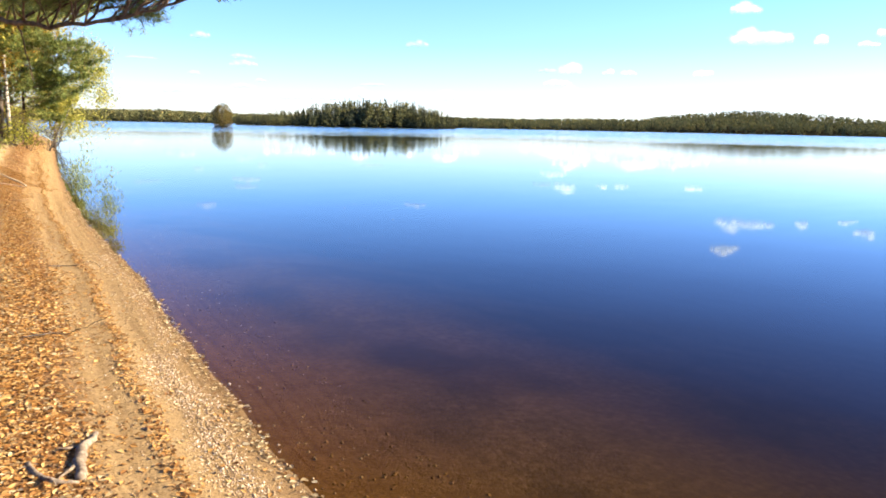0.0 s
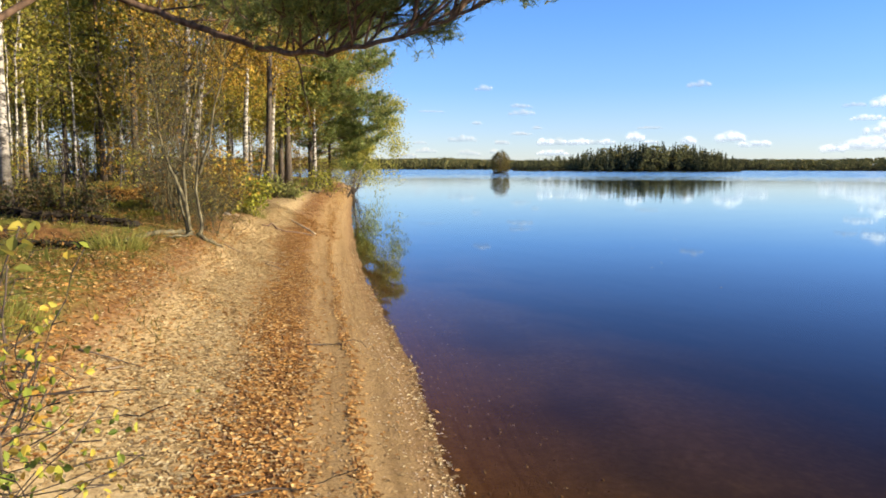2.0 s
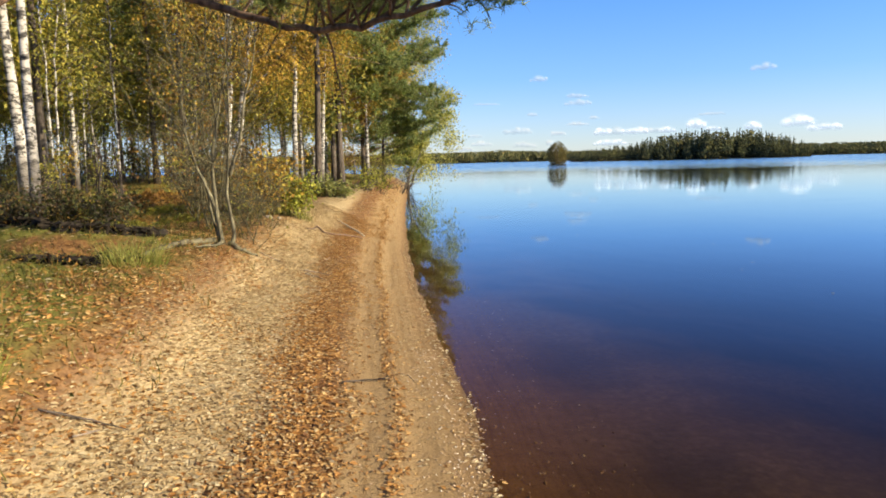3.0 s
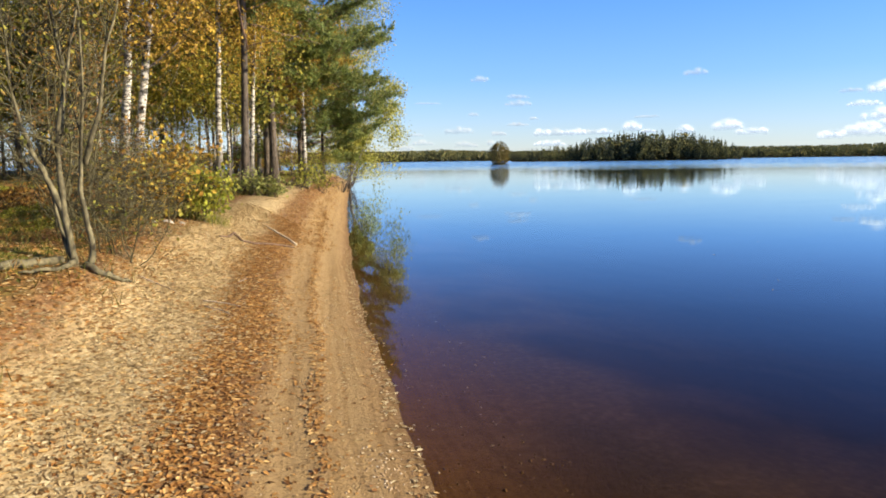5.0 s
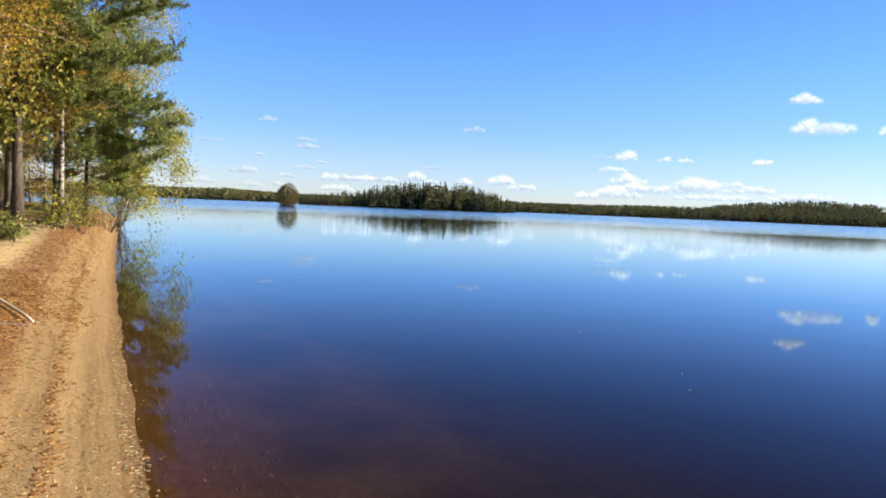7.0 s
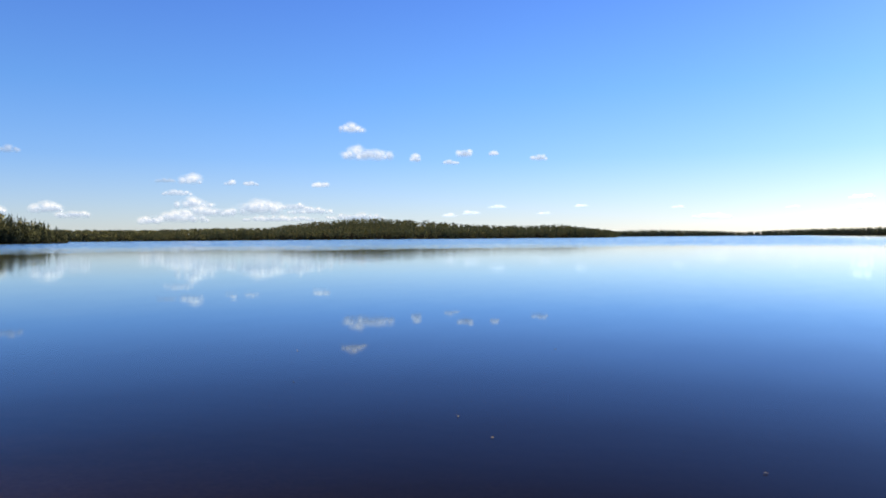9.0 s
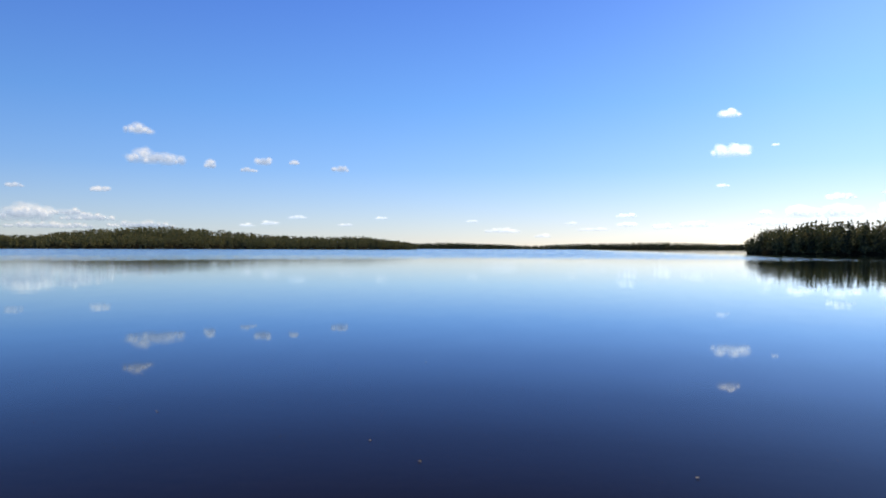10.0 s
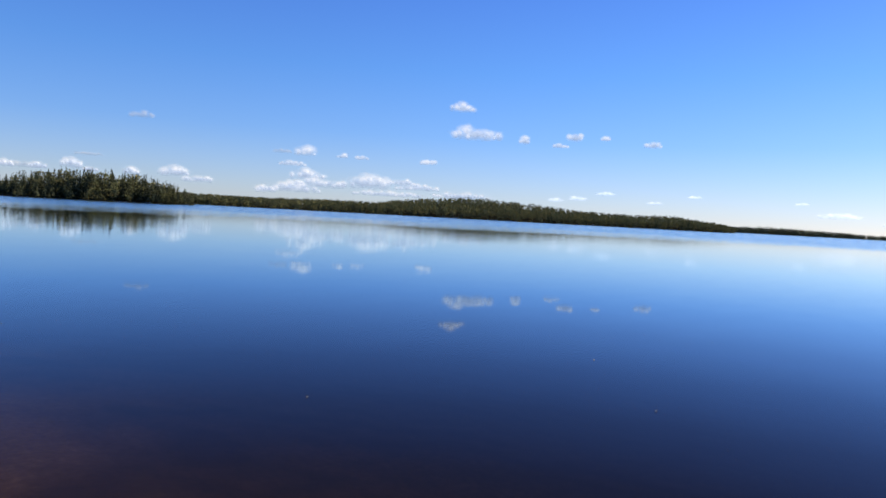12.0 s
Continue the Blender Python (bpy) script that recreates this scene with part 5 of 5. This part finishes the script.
single("lake_bed_gravel", g, M_BEDSTONE, "brown pebbles on the shallow lake bed", "gravel", "stuff")

g = Geo()
p = scatter(rng, 2600, 8, 30, 2.4, 16, 0.3, 0.3)
clump = rng.random(len(p))
c = np.repeat(p, 12, axis=0) + rng.normal(size=(len(p) * 12, 3)) * np.array([0.15, 0.15, 0.04]) + np.array([0, 0, 0.08])
g.leaves(c, 0.03 * (0.6 + 0.9 * rng.random(len(c))), rng, 0.3, 0.6, 0.2)
tw = np.repeat(p, 4, axis=0)
g.blades(tw, rng.normal(size=tw.shape) * 0.4 + np.array([0, 0, 1.0]), 0.10 + 0.12 * rng.random(len(tw)), 0.006, rng)
single("heath_undergrowth", g, M_HEATH, "low heath and bilberry on the forest floor", "undergrowth", "stuff")


g = Geo()
p = scatter(rng, 900, 5, 20, 2.2, 7.0, 0.25, 0.1)
c = np.repeat(p, 22, axis=0) + rng.normal(size=(len(p) * 22, 3)) * np.array([0.14, 0.14, 0])
c[:, 2] = height(c[:, 0], c[:, 1])
g.blades(c, rng.normal(size=c.shape) * 0.5 + np.array([0, 0, 1.0]), 0.04 + 0.09 * rng.random(len(c)), 0.007, rng)
single("short_grass", g, M_OLIVE, "short olive-green grass and moss among leaf litter", "grass", "stuff")


def tussock(seed, x, y, r, tall, many, label):
    rng = np.random.default_rng(seed)
    g = Geo()
    a = rng.random(many) * 6.283
    q = r * np.sqrt(rng.random(many))
    roots = np.stack([x + q * np.cos(a), y + q * np.sin(a), np.zeros(many)], -1)
    roots[:, 2] = height(roots[:, 0], roots[:, 1]) - 0.01
    g.blades(roots, np.stack([np.cos(a) * 0.45, np.sin(a) * 0.45, np.ones(many)], -1) + rng.normal(size=(many, 3)) * 0.2, tall * (0.5 + 0.6 * rng.random(many)), 0.006, rng)
    single("grass_tussock", g, M_GRASS, label, "grass", "stuff", "grass tussocks")


for k, (tx, ty, tr, tt) in enumerate([(-3.05, 11.6, 0.24, 0.27), (-3.4, 12.2, 0.2, 0.22), (-3.0, 8.6, 0.25, 0.16), (-2.95, 6.9, 0.2, 0.16), (-2.2, 16.9, 0.3, 0.2)]):
    tussock(400 + k, tx, ty, tr, tt, 420, "tussock of yellow-green grass on the bank")


# ---- sticks, roots and stones ----
def stick(name, seed, pts, radii, material, label, twigs=0, category="stick"):
    rng = np.random.default_rng(seed)
    g = Geo()
    pts = np.array(pts, float)
    k = len(pts)
    fine = np.stack([np.interp(np.linspace(0, k - 1, 4 * k), np.arange(k), pts[:, j]) for j in range(3)], -1) + rng.normal(size=(4 * k, 3)) * radii[0] * 0.18
    g.tube(fine, np.interp(np.linspace(0, k - 1, 4 * k), np.arange(k), radii), 7)
    for t in range(twigs):
        s = fine[rng.integers(k, 4 * k - 1)]
        tw = wander(rng, s, (rng.normal(), rng.normal(), 0.25), rng.uniform(0.12, 0.35), 5, 0.2, 0.03)
        g.tube(tw, np.linspace(radii[-1], 0.002, 6), 5)
    return single(name, g, material, label, category, smooth=True)


def lying(points, lift):
    return [(x, y, ground_at(x, y) + lift) for x, y in points]


stick("driftwood_fork", 501, lying([(-1.61, 5.22), (-1.60, 5.38), (-1.57, 5.52), (-1.49, 5.70)], 0.014), [0.021, 0.026, 0.022, 0.012], M_WOOD, "forked piece of grey driftwood among leaves", 2, "driftwood")
stick("driftwood_fork", 502, lying([(-1.78, 5.42), (-1.76, 5.30), (-1.70, 5.22), (-1.62, 5.2)], 0.01), [0.012, 0.014, 0.012, 0.008], M_WOOD, "crooked grey stick lying among leaves", 1, "driftwood")
stick("fallen_branch", 503, lying([(-1.06, 17.35), (-1.25, 17.72), (-1.47, 18.05)], 0.05), [0.015, 0.016, 0.010], M_BLEACHED, "pale straight fallen branch lying on the bank", 0, "branch")
dead = lying([(-1.93, 16.15), (-1.84, 16.35), (-1.79, 16.45), (-1.70, 16.45), (-1.55, 16.6), (-1.36, 16.95), (-1.10, 17.28)], 0.012)
dead[2] = (dead[2][0], dead[2][1], dead[2][2] + 0.05)
stick("fallen_branch", 504, dead, [0.008, 0.013, 0.016, 0.015, 0.016, 0.018, 0.012], M_BOUGH, "dark crooked fallen branch with a low arch on the bank", 0, "branch")
stick("fallen_log", 505, lying([(-3.22, 12.25), (-3.05, 12.45), (-2.86, 12.72), (-2.66, 12.98)], 0.03), [0.022, 0.028, 0.032, 0.028], M_MOSSY, "mossy grey fallen log at the foot of a shrub", 0, "log")
stick("exposed_root", 506, lying([(-2.52, 12.98), (-2.44, 12.93), (-2.36, 12.98), (-2.26, 13.12)], 0.03), [0.026, 0.024, 0.018, 0.010], M_MOSSY, "bare grey root crossing the edge of the bank", 2, "root")
stick("exposed_root", 507, lying([(-2.58, 12.95), (-2.60, 12.75), (-2.70, 12.6), (-2.78, 12.5)], 0.03), [0.022, 0.018, 0.013, 0.006], M_MOSSY, "bare grey root crossing the edge of the bank", 2, "root")
rng = np.random.default_rng(9)
for k in range(14):
    y = rng.uniform(4.2, 16)
    x = shore_x(y) - rng.uniform(0.5, 2.6)
    a = rng.uniform(-0.7, 0.7) + (0 if rng.random() < 0.7 else 1.2)
    ln = rng.uniform(0.1, 0.36)
    stick("twig", 520 + k, lying([(x - ln * math.cos(a) * 0.5, y - ln * math.sin(a) * 0.5), (x + 0.02, y + 0.05), (x + ln * math.cos(a) * 0.5, y + ln * math.sin(a) * 0.5)], 0.02),
          [0.005, 0.0045, 0.002], M_TWIG if k % 3 else M_WOOD, "thin fallen twig lying on the leaf litter", 1, "twig")["group"] = "twigs on the beach"


def stone(seed, x, y, size, label, lift=0.4):
    rng = np.random.default_rng(seed)
    bm = bmesh.new()
    bmesh.ops.create_icosphere(bm, subdivisions=3, radius=1.0)
    for v in bm.verts:
        v.co += Vector(noise.noise_vector(v.co * 1.3 + Vector((seed, 0, 0)))) * 0.28
        v.co = Vector((v.co.x * size, v.co.y * size * 0.8, v.co.z * size * 0.6))
    me = bpy.data.meshes.new("stone")
    bm.to_mesh(me)
    bm.free()
    me.materials.append(M_STONE)
    me.polygons.foreach_set("use_smooth", [True] * len(me.polygons))
    ob = tagged(new("stone", me), label, "stone", "stones on the bank")
    ob.location = (x, y, ground_at(x, y) + size * lift * 0.5)


stone(1, -2.46, 16.0, 0.075, "pale rounded stone at the edge of the bank", -0.3)
stone(2, -2.33, 16.1, 0.05, "small pale stone at the edge of the bank", -0.3)
stone(3, -2.6, 15.9, 0.045, "small pale stone at the edge of the bank", -0.3)

clod = single("turf_clod", Geo(), M_MOSSY, "dark eroded clod of turf and roots on the bank", "clod")
bm = bmesh.new()
bmesh.ops.create_icosphere(bm, subdivisions=4, radius=1.0)
for v in bm.verts:
    v.co += Vector(noise.noise_vector(v.co * 2.1)) * 0.35 + Vector(noise.noise_vector(v.co * 7.0)) * 0.08
    v.co = Vector((v.co.x * 0.34, v.co.y * 0.4, v.co.z * 0.16))
bm.to_mesh(clod.data)
bm.free()
clod.location = (-0.85, 28.5, ground_at(-0.85, 28.5) + 0.05)

# near black so the ledges look shaded even where the sun reaches them
M_LEDGE_SHADE = twig_bark("shade_black_ledge", (0.008, 0.006, 0.004), (0.035, 0.024, 0.014), 18)


def shade_ledge(seed, points, tall, label):
    """A ragged, undercut edge with hanging roots along a line of the heath; its near-black colour stands in for shade.
    """
    rng = np.random.default_rng(seed)
    pts = np.array(points, float)
    k = 26 * len(pts)
    run = np.linspace(0, len(pts) - 1, k)
    px, py = (np.interp(run, np.arange(len(pts)), pts[:, j]) + rng.normal(size=k) * 0.03 for j in (0, 1))
    base = height(px, py)
    high = tall * (0.35 + 0.65 * rng.random(k)) * np.minimum(1, np.minimum(np.arange(k), np.arange(k)[::-1]) / 5)
    rows = [(-0.03, -0.1), (0.01, 0.35), (-0.03, 0.75), (0.03, 1.0), (0.12, 0.7), (0.28, -0.3)]
    v = np.stack([np.stack([px + 0.03 * rng.normal(size=k), py + dy + 0.03 * rng.normal(size=k), base + high * f], -1) for dy, f in rows], axis=1).reshape(-1, 3)
    i = np.arange(k * len(rows)).reshape(k, len(rows))
    g = Geo()
    g.add(v, np.stack([i[:-1, :-1], i[1:, :-1], i[1:, 1:], i[:-1, 1:]], -1).reshape(-1, 4))
    for q in range(40):
        j = int(rng.integers(2, k - 2))
        g.tube(wander(rng, (px[j], py[j] - 0.02, base[j] + high[j] * 0.8), (rng.normal() * 0.8, -0.6, rng.normal() * 0.5), 0.16, 4, 0.3, 0.12), np.linspace(0.006, 0.002, 5), 4)
    single("shade_ledge", g, M_LEDGE_SHADE, label, "ledge", group="peat ledges")


shade_ledge(601, [(-5.5, 14.1), (-4.7, 13.2), (-4.1, 12.85), (-3.55, 12.9), (-3.2, 13.05)], 0.10, "long near-black undercut ledge standing in for the shadow under heath")
shade_ledge(602, [(-4.3, 12.0), (-3.8, 11.65), (-3.4, 11.55), (-3.2, 11.85)], 0.08, "short ragged ledge coloured shade-black above rust bracken")

# leaves that float on the lake
rng = np.random.default_rng(14)
for k, (x, y) in enumerate([(3.89, 12.39), (4.34, 14.68), (4.9, 16.8), (3.9, 14.2), (3.2, 19.0), (6.5, 18.0), (8.0, 15.0)]):
    g = Geo()
    g.leaves([(x, y, 0.006)], 0.035, rng, 0.95, 0.7, 0.1)
    single("floating_leaf", g, M_LITTER_PALE, "pale dry leaf floating on the lake", "leaf", group="floating leaves")
